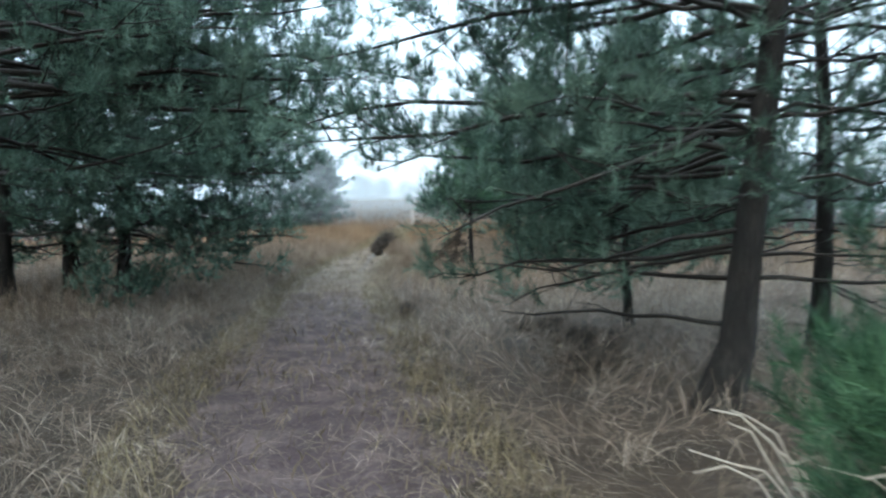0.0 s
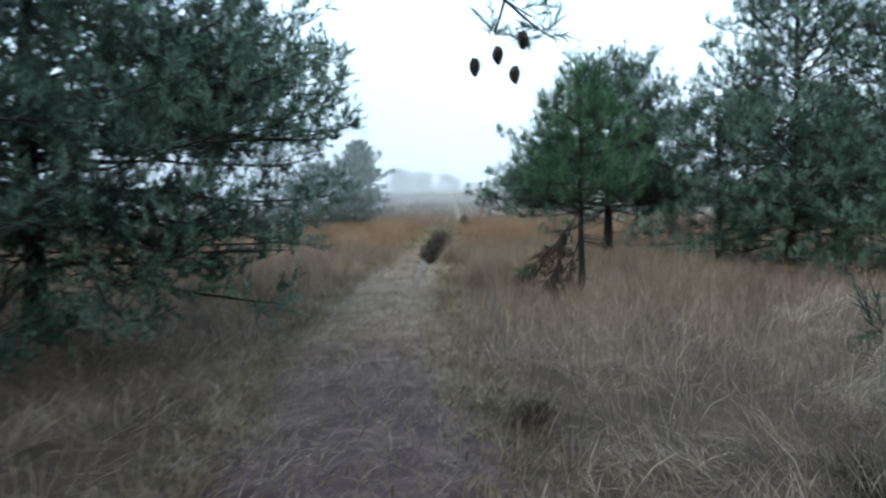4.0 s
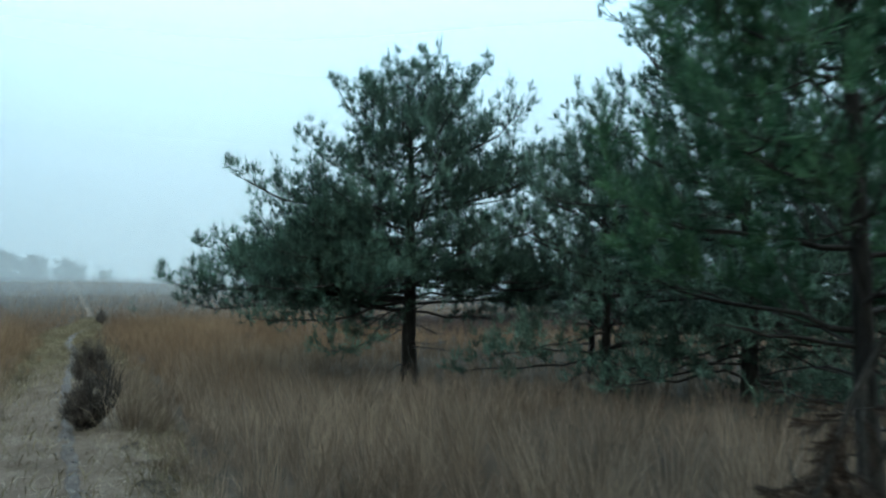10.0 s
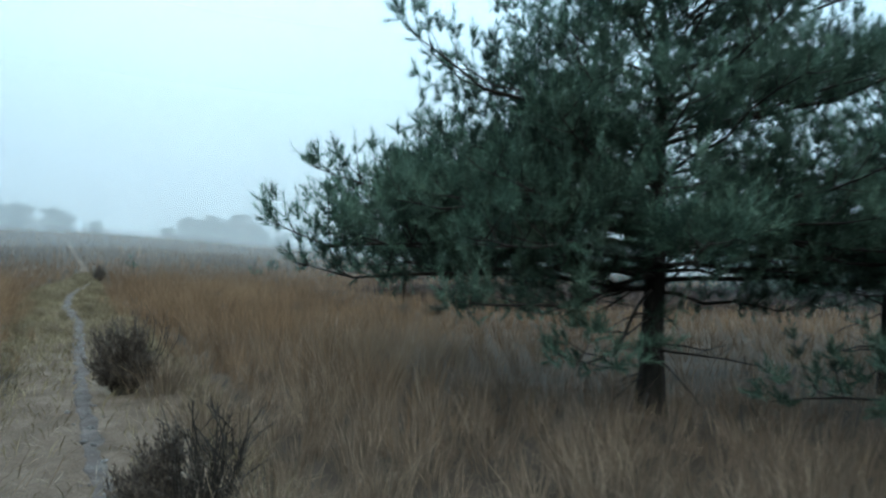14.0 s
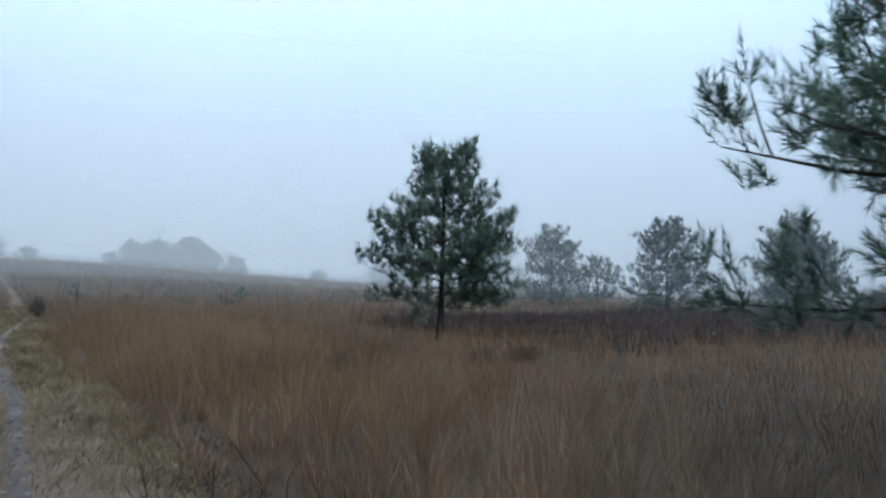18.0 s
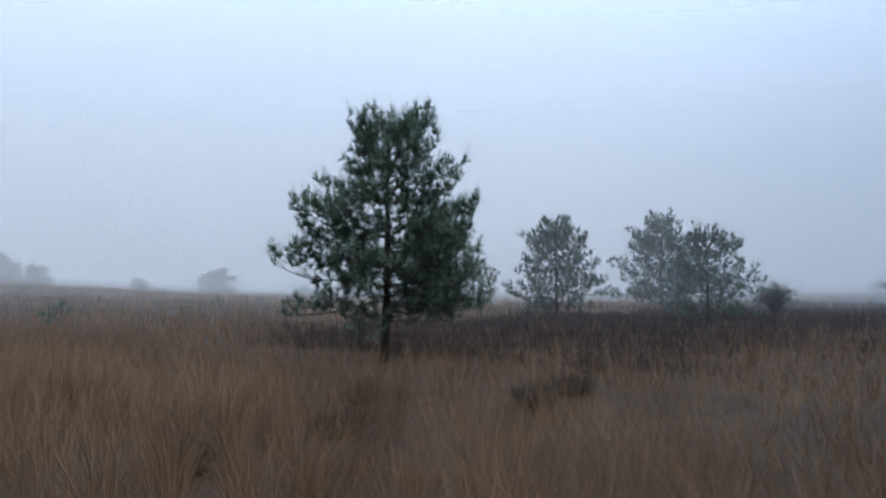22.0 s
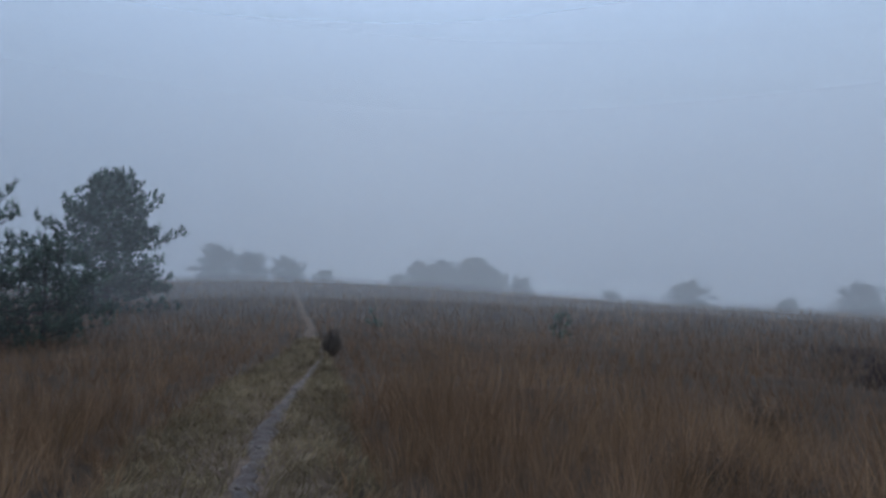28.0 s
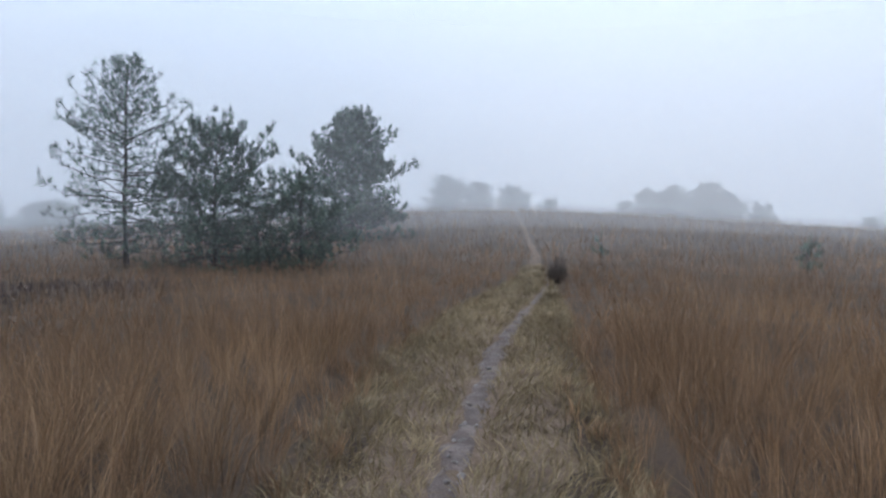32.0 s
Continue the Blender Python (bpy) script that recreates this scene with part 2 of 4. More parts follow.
# ---- pines ----
def needle_mesh(name, pos, way, length, shade, mat, count, size, width, g):
    """Needles set round shoots: pos, way (n, 3), length (n). One slim triangle a needle."""
    n = len(pos)
    way = way / (np.linalg.norm(way, axis=1)[:, None] + 1e-9)
    ref = g.normal(size=(n, 3))
    u = np.cross(way, ref)
    u /= np.linalg.norm(u, axis=1)[:, None] + 1e-9
    w = np.cross(way, u)
    a = (np.arange(count)[None, :] * 2.399 + g.uniform(0, 6.28, (n, 1))) + g.uniform(-0.3, 0.3, (n, count))
    s = (np.arange(count)[None, :] + 0.5) / count
    out = u[:, None, :] * np.cos(a)[..., None] + w[:, None, :] * np.sin(a)[..., None]
    spread = (0.8 - 0.45 * s)[..., None] * g.uniform(0.75, 1.25, (n, count, 1))
    d = way[:, None, :] * 0.7 + out * spread
    d /= np.linalg.norm(d, axis=2)[..., None]
    root = pos[:, None, :] + way[:, None, :] * (length[:, None] * s)[..., None]
    tip = root + d * (size * g.uniform(0.75, 1.15, (n, count, 1)))
    side = np.cross(d, out + 0.3 * g.normal(size=(n, count, 3)))
    side /= np.linalg.norm(side, axis=2)[..., None] + 1e-9
    side *= width / 2
    v = np.stack([root - side, root + side, tip], 2).reshape(-1, 3)
    f = np.arange(len(v)).reshape(-1, 3)
    t = np.repeat(np.clip(shade[:, None] + g.uniform(-0.15, 0.15, (n, count)), 0, 1).ravel(), 3)
    return mesh_from(name, v, f, mat, tone=t)


def limb_line(start, az, length, rise, curl, g, wild=0.14, n=8):
    """A limb that leaves the trunk at az (degrees, 0 = +x), sags a little and ends curling upwards."""
    s = np.linspace(0, 1, n)
    a = radians(az) + np.cumsum(g.normal(0, wild, n))
    el = radians(rise) - 0.14 * np.sin(s * 3.1) * (1 if rise < 40 else 0.3) + curl * s ** 3 + g.normal(0, wild, n)
    d = np.stack([np.cos(a) * np.cos(el), np.sin(a) * np.cos(el), np.sin(el)], 1) * (length / (n - 1))
    return np.concatenate([[start], start + np.cumsum(d[:-1], 0)])


def pine(name, x, y, seed, tall, stem, crown_from, profile, label, lean=(0.0, 0.0), whorl=0.36, per=5, limbs=(), dead_below=0.0, dead_len=0.8,
         mat=None, needles=13, size=0.08, width=0.0125, spacing=0.16, sub=0.17, node=4, rise=(2, 55), lobes=(), group="", bare=0.22, candle=0.12, dead=(), steep=0.35, twig_share=0.42, tuft=0.5, pale=0.0, split=False):
    """A pine: trunk, each main limb, twigs and the needles. profile: pairs of (share of the crown's height, reach in metres).
    limbs and dead: hand-set ones (height, az, length, rise, curl). lobes: (az, half angle, from, to, factor)."""
    g = np.random.default_rng(seed)
    tree = base(name, x, y, float(height(x, y)) - 0.03)
    tagged(tree, label, "tree", group)
    n = 14
    s = np.linspace(0, 1, n)
    wob = np.cumsum(g.normal(0, 0.016, (n, 2)), 0) * tall / 6
    line = np.stack([lean[0] * np.sqrt(s) + wob[:, 0], lean[1] * np.sqrt(s) + wob[:, 1], s * tall], 1)
    line -= line[0] * (1, 1, 0)
    rad = stem * (1 - s) ** 0.8 * (1 + 0.55 * np.exp(-s * 22)) + 0.006
    v, f = tube(line, rad, 12)
    v[:, :2] += 0.006 * stem / 0.1 * g.normal(size=(len(v), 2))
    child("trunk", mesh_from("trunk", v, f, M_BARK, True), tree)

    def on_stem(h):
        return np.array([np.interp(h, line[:, 2], line[:, 0]), np.interp(h, line[:, 2], line[:, 1]), h])

    us, rs = zip(*profile)
    plan = []
    h = crown_from
    turn = g.uniform(0, 360)
    while h < tall - 0.1:
        u = (h - crown_from) / (tall - crown_from)
        reach = np.interp(u, us, rs)
        for k in range(per):
            az = turn + k * 360 / per + g.uniform(-22, 22)
            ln = reach * g.choice((0.6, 0.8, 0.95, 1.08)) * g.uniform(0.9, 1.08)
            for la, hw, lo, hi, fac in lobes:
                off = abs((az - la + 180) % 360 - 180)
                if off < hw and lo <= u <= hi:
                    ln *= fac
            up = rise[0] + (rise[1] - rise[0]) * u ** 1.2 + g.uniform(-12, 12)
            plan.append((h + g.uniform(-0.12, 0.12), az, ln, up, g.uniform(0.1, 0.8), True))
        turn += 137.5 / 2
        h += whorl * g.uniform(0.75, 1.25) * (1.0 - 0.35 * u)
    wild_until = len(plan)
    for hh, az, ln, up, curl in limbs:
        plan.append((hh, az, ln, up, curl, True))
    h = 0.35
    while h < dead_below:
        for k in range(3):
            plan.append((h + g.uniform(-0.1, 0.1), g.uniform(0, 360), dead_len * g.uniform(0.5, 1.2), g.uniform(-25, 15), g.uniform(-0.5, 0.4), False))
        h += 0.3
    for hh, az, ln, up, curl in dead:
        plan.append((hh, az, ln, up, curl, False))
    pos, way, length, shade, twigs = [], [], [], [], []
    top = np.array([0, 0, 1.0])
    for k, (h, az, ln, up, curl, green) in enumerate(plan):
        if ln < 0.1:
            continue
        p = limb_line(on_stem(min(h, tall - 0.05)), az, ln, up, curl, g, 0.14 if k < wild_until else 0.11)
        r0 = min(0.004 + 0.0065 * ln, stem * 0.4)
        r = r0 * (1 - np.linspace(0, 1, len(p))) ** 0.7 + 0.0028
        v, f = tube(p, r, 4)
        branch = child("branch", mesh_from("branch", v, f, M_TWIG, True), tree)
        own = []
        steps = max(int(ln * (1 - bare) / sub), 1)
        for i in range(steps + 1):
            fr = min(max(bare + (1 - bare) * (i + g.uniform(-0.4, 0.4)) / steps, bare * 0.6), 0.97)
            q = fr * (len(p) - 1)
            j = min(int(q), len(p) - 2)
            at = p[j] + (p[j + 1] - p[j]) * (q - j)
            along = (p[j + 1] - p[j]) / np.linalg.norm(p[j + 1] - p[j])
            across = np.cross(along, top)
            across /= np.linalg.norm(across) + 1e-9
            for sgn in (-1, 1):
                if not green and g.uniform() < 0.45:
                    continue
                sl = (0.34 * ln * (1 - fr) + 0.2) * g.uniform(0.5, 1.25)
                d = along * g.uniform(0.15, 0.8) + across * sgn * g.uniform(0.3, 1.0) + top * g.uniform(-0.35, 0.8)
                d /= np.linalg.norm(d)
                m = max(int(sl / spacing), 1)
                ss = np.linspace(0, 1, 3)[:, None]
                bend = top * ((steep * sl * g.uniform(0.4, 1.2)) if green else -0.15 * sl) + across * g.normal(0, 0.08) * sl
                if g.uniform() < twig_share:
                    own.append(tube(at + d * sl * ss + bend * ss ** 2, np.array([0.0048, 0.0038, 0.0026]) * (1 + 0.12 * ln), 3))
                if not green:
                    continue
                if fr < 0.45 and g.uniform() < 0.3:
                    continue
                tint = g.uniform(0.2, 0.7)
                out = np.cross(d, top)
                out /= np.linalg.norm(out) + 1e-9
                up = np.cross(out, d)
                for kk in range(m):
                    # a rosette of shoots at every joint of the twig, the last one at its end
                    e = 1.0 - (1 - tuft) * (kk + (g.uniform(-0.25, 0.25) if kk else 0)) / m
                    spin = g.uniform(0, 6.28)
                    heart = at + d * sl * e + bend * e * e
                    for q in range(node):
                        a = spin + q * 6.28 / node
                        lead = kk == 0 and q == 0
                        pos.append(heart + g.normal(0, 0.012, 3))
                        way.append(d * 0.35 + (out * math.cos(a) + up * math.sin(a)) * (0.1 if lead else g.uniform(0.35, 0.85)) + top * (g.uniform(0.3, 0.75) + (0.5 if lead else 0)))
                        length.append(g.uniform(0.07, 0.14) + (candle * g.uniform(0.2, 1.0) if lead else 0))
                        shade.append(tint + g.uniform(-0.15, 0.15) + (0.12 if kk == 0 else 0))
        if own and split:
            v, f = join(own)
            tagged(child("twig", mesh_from("twig", v, f, M_TWIG), branch), kind="stuff")
        else:
            twigs += own
        if green:
            e = p[-1] - p[-2]
            e /= np.linalg.norm(e)
            for kk in range(4):
                pos.append(p[-1] - e * 0.06 * kk)
                way.append(e + np.array([g.uniform(-0.4, 0.4), g.uniform(-0.4, 0.4), g.uniform(0.3, 1.0)]))
                length.append(g.uniform(0.12, 0.14 + candle))
                shade.append(g.uniform(0.4, 0.85))
    for kk in range(5):
        pos.append(line[-1] - np.array([0, 0, 0.08 * kk]))
        way.append(np.array([g.uniform(-0.15, 0.15), g.uniform(-0.15, 0.15), 1.0]))
        length.append(0.14 + candle)
        shade.append(0.6)
    if twigs:
        v, f = join(twigs)
        tagged(child("twig", mesh_from("twig", v, f, M_TWIG), tree), kind="stuff")
    # pale lifts or drops the tree's needle colour, in place of more or less light
    me = needle_mesh("crown", np.array(pos), np.array(way), np.array(length), np.clip(np.array(shade) + pale, 0, 1), mat or M_NEEDLE, needles, size, width, g)
    tagged(child("crown", me, tree), kind="stuff")
    return tree


# ---- land ----
def axis(lo, hi, fine_lo, fine_hi, d, growth=1.22):
    a = list(np.arange(fine_lo, fine_hi + d / 2, d))
    g = d
    while a[-1] < hi:
        g *= growth
        a.append(a[-1] + g)
    g = d
    while a[0] > lo:
        g *= growth
        a.insert(0, a[0] - g)
    return np.array(a)


def build_ground():
    xs, ys = axis(-700, 700, -10, 10, 0.4), axis(-500, 900, -6, 58, 0.5)
    X, Y = np.meshgrid(xs, ys)
    Z = height(X, Y) + 0.025 * ripple(X, Y, 1.1) - 0.05 * (1 - step(0.2, 0.9, np.abs(X - track(Y))))
    v = np.stack([X, Y, Z], -1).reshape(-1, 3)
    w = len(xs)
    i = (np.arange(len(ys) - 1)[:, None] * w + np.arange(w - 1)[None, :]).ravel()
    f = np.stack([i, i + 1, i + w + 1, i + w], -1)
    ob = new("ground", mesh_from("ground", v, f, M_SOIL, True))
    tagged(ob, "heath soil under dead grass, coloured dark for the shade there", "ground", kind="structure")


def strip(name, ys, centre, half, lift, mat, label, category, ragged=0.28, cols=9):
    g = np.random.default_rng(5)
    u = np.linspace(-1, 1, cols)
    c, h = centre(ys), half(ys)
    edge = 1 + ragged * np.stack([ripple(ys, ys * 0, 1.3), ripple(ys, ys * 0 + 9, 0.9)], 1)
    X = np.where(u[None, :] < 0, c[:, None] + u[None, :] * (h * edge[:, 0])[:, None], c[:, None] + u[None, :] * (h * edge[:, 1])[:, None])
    Y = np.repeat(ys[:, None], cols, 1)
    Z = height(X, Y) + lift - 0.03 * (np.abs(u)[None, :] > 0.95) + 0.012 * ripple(X, Y, 0.5)
    v = np.stack([X, Y, Z], -1).reshape(-1, 3)
    i = (np.arange(len(ys) - 1)[:, None] * cols + np.arange(cols - 1)[None, :]).ravel()
    f = np.stack([i, i + 1, i + cols + 1, i + cols], -1)
    return tagged(new(name, mesh_from(name, v, f, mat, True)), label, category, kind="structure")


def rut_x(y):
    return np.interp(y, (0, 12, 15, 19.3, 22, 26.5, 33.8, 37.4, 42, 46, 50.7, 57, 75), (-0.2, -1.75, -1.9, -2.02, -2.18, -2.36, -2.44, -2.72, -2.72, -2.45, -2.05, -2.1, -3.0))


def rut_half(y):
    return np.interp(y, (16, 20, 22, 25, 30, 36, 40, 45, 50, 57), (0.01, 0.05, 0.09, 0.07, 0.08, 0.12, 0.125, 0.1, 0.055, 0.01)) * (1 + 0.25 * ripple(y, y * 0 + 3, 0.8))


build_ground()
strip("footpath", np.arange(-6, 12.6, 0.12), track, half_width, 0.012, M_PATH, "trodden brown footpath of bare soil and grass litter", "footpath")
strip("trodden_turf", np.arange(11.4, 120, 0.15), track, half_width, 0.011, M_TROD, "trodden tan turf of the path across the heath", "footpath")
strip("wet_rut", np.arange(16, 57, 0.05), rut_x, rut_half, 0.018, M_RUT, "narrow wet rut of grey gravel in the path", "rut", 0.5, 9)


# ---- grass ----
def blades(x, y, tall, wide, lean, az, seed, z_off=0.0, plain=False):
    """Bent blades of two segments: arrays of verts, triangles and a shade a blade."""
    g = np.random.default_rng(seed)
    n = len(x)
    root = np.stack([x, y, height(x, y) - 0.02 + z_off], 1)
    d = np.stack([np.cos(az), np.sin(az), np.zeros(n)], 1)
    face = az + g.uniform(-1.4, 1.4, n) + 1.57
    side = np.stack([np.cos(face), np.sin(face), np.zeros(n)], 1) * (wide / 2)[:, None]
    l1, l2 = lean * (0.45 + 0.42 * step(1.05, 1.45, lean)), lean
    mid = root + d * (np.sin(l1) * tall * 0.5)[:, None] + np.array([0, 0, 1.0]) * (np.cos(l1) * tall * 0.5)[:, None]
    tip = mid + d * (np.sin(l2) * tall * 0.5)[:, None] + np.array([0, 0, 1.0]) * (np.cos(l2) * tall * 0.5)[:, None]
    tip[:, 2] = np.maximum(tip[:, 2], root[:, 2] + 0.03)
    if plain:
        v = np.stack([root - side, root + side, mid * 0.3 + tip * 0.7], 1).reshape(-1, 3)
        f = np.arange(3 * n).reshape(-1, 3)
    else:
        v = np.stack([root, mid + side, mid - side, tip], 1).reshape(-1, 3)
        k = np.arange(n)[:, None] * 4
        f = np.concatenate([k + (0, 1, 2), k + (2, 1, 3)], 1).reshape(-1, 3)
    t = np.repeat(np.clip(g.normal(0.5, 0.2, n), 0, 1), len(v) // n)
    return v, f, t


def scatter(n, x0, x1, y0, y1, seed):
    g = np.random.default_rng(seed)
    return g.uniform(x0, x1, n), g.uniform(y0, y1, n), g


def off_path(x, y):
    return np.abs(x - track(y)) / half_width(y)


def trampled(x, y):
    """1 where the grass lies flat and pale, under and near the first pines."""
    return (1 - step(11.0, 17.0, y + 0.8 * ripple(x, y, 2.5))) * (1 - step(5.0, 9.0, np.abs(x) + ripple(x, y, 3.0)))


def heathy(x, y):
    """1 where dark heather takes the place of grass."""
    r = ripple(x, y, 9.0)
    right = step(7.5, 11.0, x + 2 * r) * step(32, 37, y + 2 * r) * (1 - step(46, 52, y + 3 * r)) * (1 - step(45, 60, x))
    behind = np.exp(-(((x - 9) / 4.5) ** 2 + ((y - 43.0) / 2.5) ** 2))
    left = (1 - step(-12.2, -9.2, x + 1.2 * r)) * step(36, 41, y) * (1 - step(47.5, 51, y + r)) * step(-45, -35, x)
    return np.clip(right + behind + left, 0, 1)


def grass_object(name, parts, mat, label):
    vs, fs, ts, n = [], [], [], 0
    for v, f, t in parts:
        vs.append(v)
        fs.append(f + n)
        ts.append(t)
        n += len(v)
    ob = new(name, mesh_from(name, np.concatenate(vs), np.concatenate(fs), mat, tone=np.concatenate(ts)))
    return tagged(ob, label, "grass", kind="stuff")


def build_tall_grass():
    pale, russet = [], []
    bands = (  # count, area, width of a blade, nearest and farthest from the path
        (530000, (-8.5, 5.0, 9, 48), 0.0042, 0.0, 6.5),
        (480000, (-24, 26, 4, 66), 0.0085, 4.0, 26.0),
        (190000, (-60, 75, -8, 120), 0.03, 18.0, 75.0),
        (80000, (-140, 170, 30, 200), 0.08, 50.0, 200.0),
    )
    for i, (n, (x0, x1, y0, y1), wide, near, far) in enumerate(bands):
        x, y, g = scatter(n, x0, x1, y0, y1, 20 + i)
        lift = np.ones(n)
        splay = np.full(n, 0.35)
        az = g.uniform(0, 6.28, n)
        if wide < 0.02:
            # blades gather in tussocks and splay out from their middles
            cell = 0.42
            cx, cy = np.round(x / cell), np.round(y / cell)
            mx, my = (cx + np.sin(cx * 12.9 + cy * 78.2) * 0.45) * cell, (cy + np.sin(cx * 39.3 + cy * 11.1) * 0.45) * cell
            x, y = x + (mx - x) * 0.5, y + (my - y) * 0.5
            lift = 0.85 + 0.3 * np.sin(cx * 5.3 + cy * 9.7)
            az = np.arctan2(y - my, x - mx) + g.normal(0, 0.9, n)
            splay = 0.16 + 1.3 * np.hypot(x - mx, y - my)
        dist = np.hypot(x - track(np.clip(y, 0, 40)), np.maximum(y - 38, 0) + np.maximum(-y, 0))
        off = off_path(x, y)
        fuzz = g.uniform(0, 1, n)
        keep = (off > 1.02 + 0.3 * ripple(x, y, 1.2)) & (dist >= near * (0.8 + 0.6 * fuzz)) & (dist <= far * (0.45 + 0.55 * fuzz))
        keep &= g.uniform(0, 1, n) > np.maximum(0.9 * trampled(x, y), 0.93 * heathy(x, y))
        keep &= g.uniform(0, 1, n) < 0.85 + 0.5 * ripple(x, y, 2.1)
        x, y, off, lift, az, splay = x[keep], y[keep], off[keep], lift[keep], az[keep], splay[keep]
        m = len(x)
        tall = (0.66 + 0.13 * ripple(x, y, 3.0)) * lift * g.uniform(0.45, 1.15, m) * (0.4 + 0.6 * step(1.0, 2.0, off)) * (1 + 0.12 * step(30, 38, y))
        under = (1 - step(1.5, 3.5, np.hypot(x - 2.5, y - 24))) * 0.4 + (1 - step(2, 4, np.hypot(x - 6, y - 19.5))) * 0.4
        tall *= 1 - under
        bent = g.uniform(0, 1, m) < 0.16 + 0.2 * ripple(x, y, 2.6)
        lean = np.clip(np.abs(g.normal(0, 0.26, m)) + splay + np.where(bent, g.uniform(0.5, 1.3, m), 0), 0, 1.9)
        wid = wide * g.uniform(0.5, 1.4, m)
        red = g.uniform(0, 1, m) < step(23, 31, y + 2.0 * ripple(x, y, 4.0))
        for which, pick in ((russet, red), (pale, ~red)):
            which.append(blades(x[pick], y[pick], tall[pick], wid[pick], lean[pick], az[pick], 40 + i, 0.0, i > 0))
    for x, y, r, n in ((-1.55, 22.05, 0.2, 500), (-1.62, 26.2, 0.22, 500), (-1.5, 24.4, 0.2, 350), (0.55, 14.9, 0.35, 600), (-3.2, 23.5, 0.3, 400)):
        # paler tufts at the feet of the bushes
        g = np.random.default_rng(int(n + 10 * y))
        a, d = g.uniform(0, 6.28, n), np.abs(g.normal(0, r, n))
        pale.append(blades(x + np.cos(a) * d, y + np.sin(a) * d, g.uniform(0.25, 0.62, n), g.uniform(0.003, 0.006, n), np.abs(g.normal(0.5, 0.3, n)) + d, a, 47))
    grass_object("russet_grass", russet, M_MOOR, "tall russet-brown dead moor grass in dense tussocks")
    grass_object("pale_grass", pale, M_PALE, "tall pale brown dead moor grass in tangled tussocks")


def build_trampled_grass():
    parts = []
    x, y, g = scatter(220000, -10, 9, -4, 17.5, 60)
    n = len(x)
    off = off_path(x, y)
    keep = (off > 0.95 + 0.3 * ripple(x, y, 1.2)) & (g.uniform(0, 1, n) < trampled(x, y) * (0.7 + 0.6 * ripple(x, y, 1.4)))
    x, y, off = x[keep], y[keep], off[keep]
    m = len(x)
    patch = ripple(x, y, 1.7)
    stalk = g.uniform(0, 1, m) < (0.1 + 0.1 * patch) * (0.3 + 0.7 * step(4.5, 9.0, y))
    tall = np.where(stalk, (0.3 + 0.2 * step(4, 9, y)) * g.uniform(0.5, 1.2, m), 0.52 * g.uniform(0.4, 1.2, m)) * (0.5 + 0.5 * step(1.0, 1.8, off))
    lean = np.where(stalk, np.abs(g.normal(0.4, 0.25, m)), np.clip(g.normal(1.42 + 0.12 * patch, 0.22, m), 0.7, 1.85))
    az = 6.0 * ripple(x, y, 2.4) + g.normal(0, 0.45, m)
    lie = np.where(stalk, 0.0, (0.08 + 0.07 * patch) * g.uniform(0, 1, m) + 0.02)
    wide = np.where(stalk, 0.0035, 0.0052) * g.uniform(0.6, 1.4, m)
    parts.append(blades(x, y, tall, wide, lean, az, 70, lie))
    grass_object("flattened_grass", parts, M_STRAW, "pale bleached dead grass, flattened and tangled")


def build_path_grass():
    x, y, g = scatter(430000, -4.2, 1.0, 1, 56, 80)
    off = off_path(x, y)
    rut = np.abs(x - rut_x(y))
    keep = (off < 1.35) & (rut > rut_half(y) * (0.7 + 0.6 * g.uniform(0, 1, len(x)))) & (g.uniform(0, 1, len(x)) < (0.1 + 0.45 * step(0.6, 1.0, off)) * (1 - step(24, 36, y)) + step(24, 36, y))
    keep &= g.uniform(0, 1, len(x)) < 0.85 + 0.35 * ripple(x, y, 1.3)
    x, y = x[keep], y[keep]
    m = len(x)
    lx, ly, lg = scatter(190000, -4, 1.5, 0, 27, 82)
    lk = (off_path(lx, ly) < 1.3) & (lg.uniform(0, 1, len(lx)) < ((0.45 + 0.4 * step(8, 11, ly)) * (1 - step(19, 26, ly))) * (0.3 + 0.7 * step(0.15, 0.9, off_path(lx, ly) + 0.3 * ripple(lx, ly, 0.9))))
    lx, ly = lx[lk], ly[lk]
    k = len(lx)
    litter = [blades(lx, ly, lg.uniform(0.08, 0.3, k), lg.uniform(0.003, 0.006, k), lg.normal(1.5, 0.1, k), lg.uniform(0, 6.28, k), 83, 0.035)]
    grass_object("grass_litter", litter, M_STRAW, "loose pale dead grass stalks lying on the path")
    parts = [blades(x, y, g.uniform(0.09, 0.26, m), g.uniform(0.005, 0.011, m), g.normal(1.2, 0.32, m), 4 * ripple(x, y, 1.5) + g.normal(0, 0.9, m), 81)]
    grass_object("path_grass", parts, M_TURF, "short yellowish trodden grass along the path")


def build_heather():
    parts = []
    for i, (n, box, wide, near) in enumerate(((110000, (7, 34, 27, 54), 0.018, 0), (50000, (-46, -10, 34, 54), 0.02, 0), (30000, (30, 62, 27, 56), 0.035, 0))):
        x, y, g = scatter(n, *box, 90 + i)
        keep = g.uniform(0, 1, n) < heathy(x, y) * 0.9
        x, y = x[keep], y[keep]
        m = len(x)
        parts.append(blades(x, y, 0.34 * g.uniform(0.5, 1.3, m) * (1 + 0.4 * ripple(x, y, 1.6)), np.full(m, wide), np.abs(g.normal(0.5, 0.3, m)), g.uniform(0, 6.28, m), 95 + i, 0.0, True))
    ob = grass_object("heather_carpet", parts, M_HEATHER, "dark purplish-brown winter heather covering the heath")
    ob["category"] = "heather"


build_tall_grass()
build_trampled_grass()
build_path_grass()
build_heather()


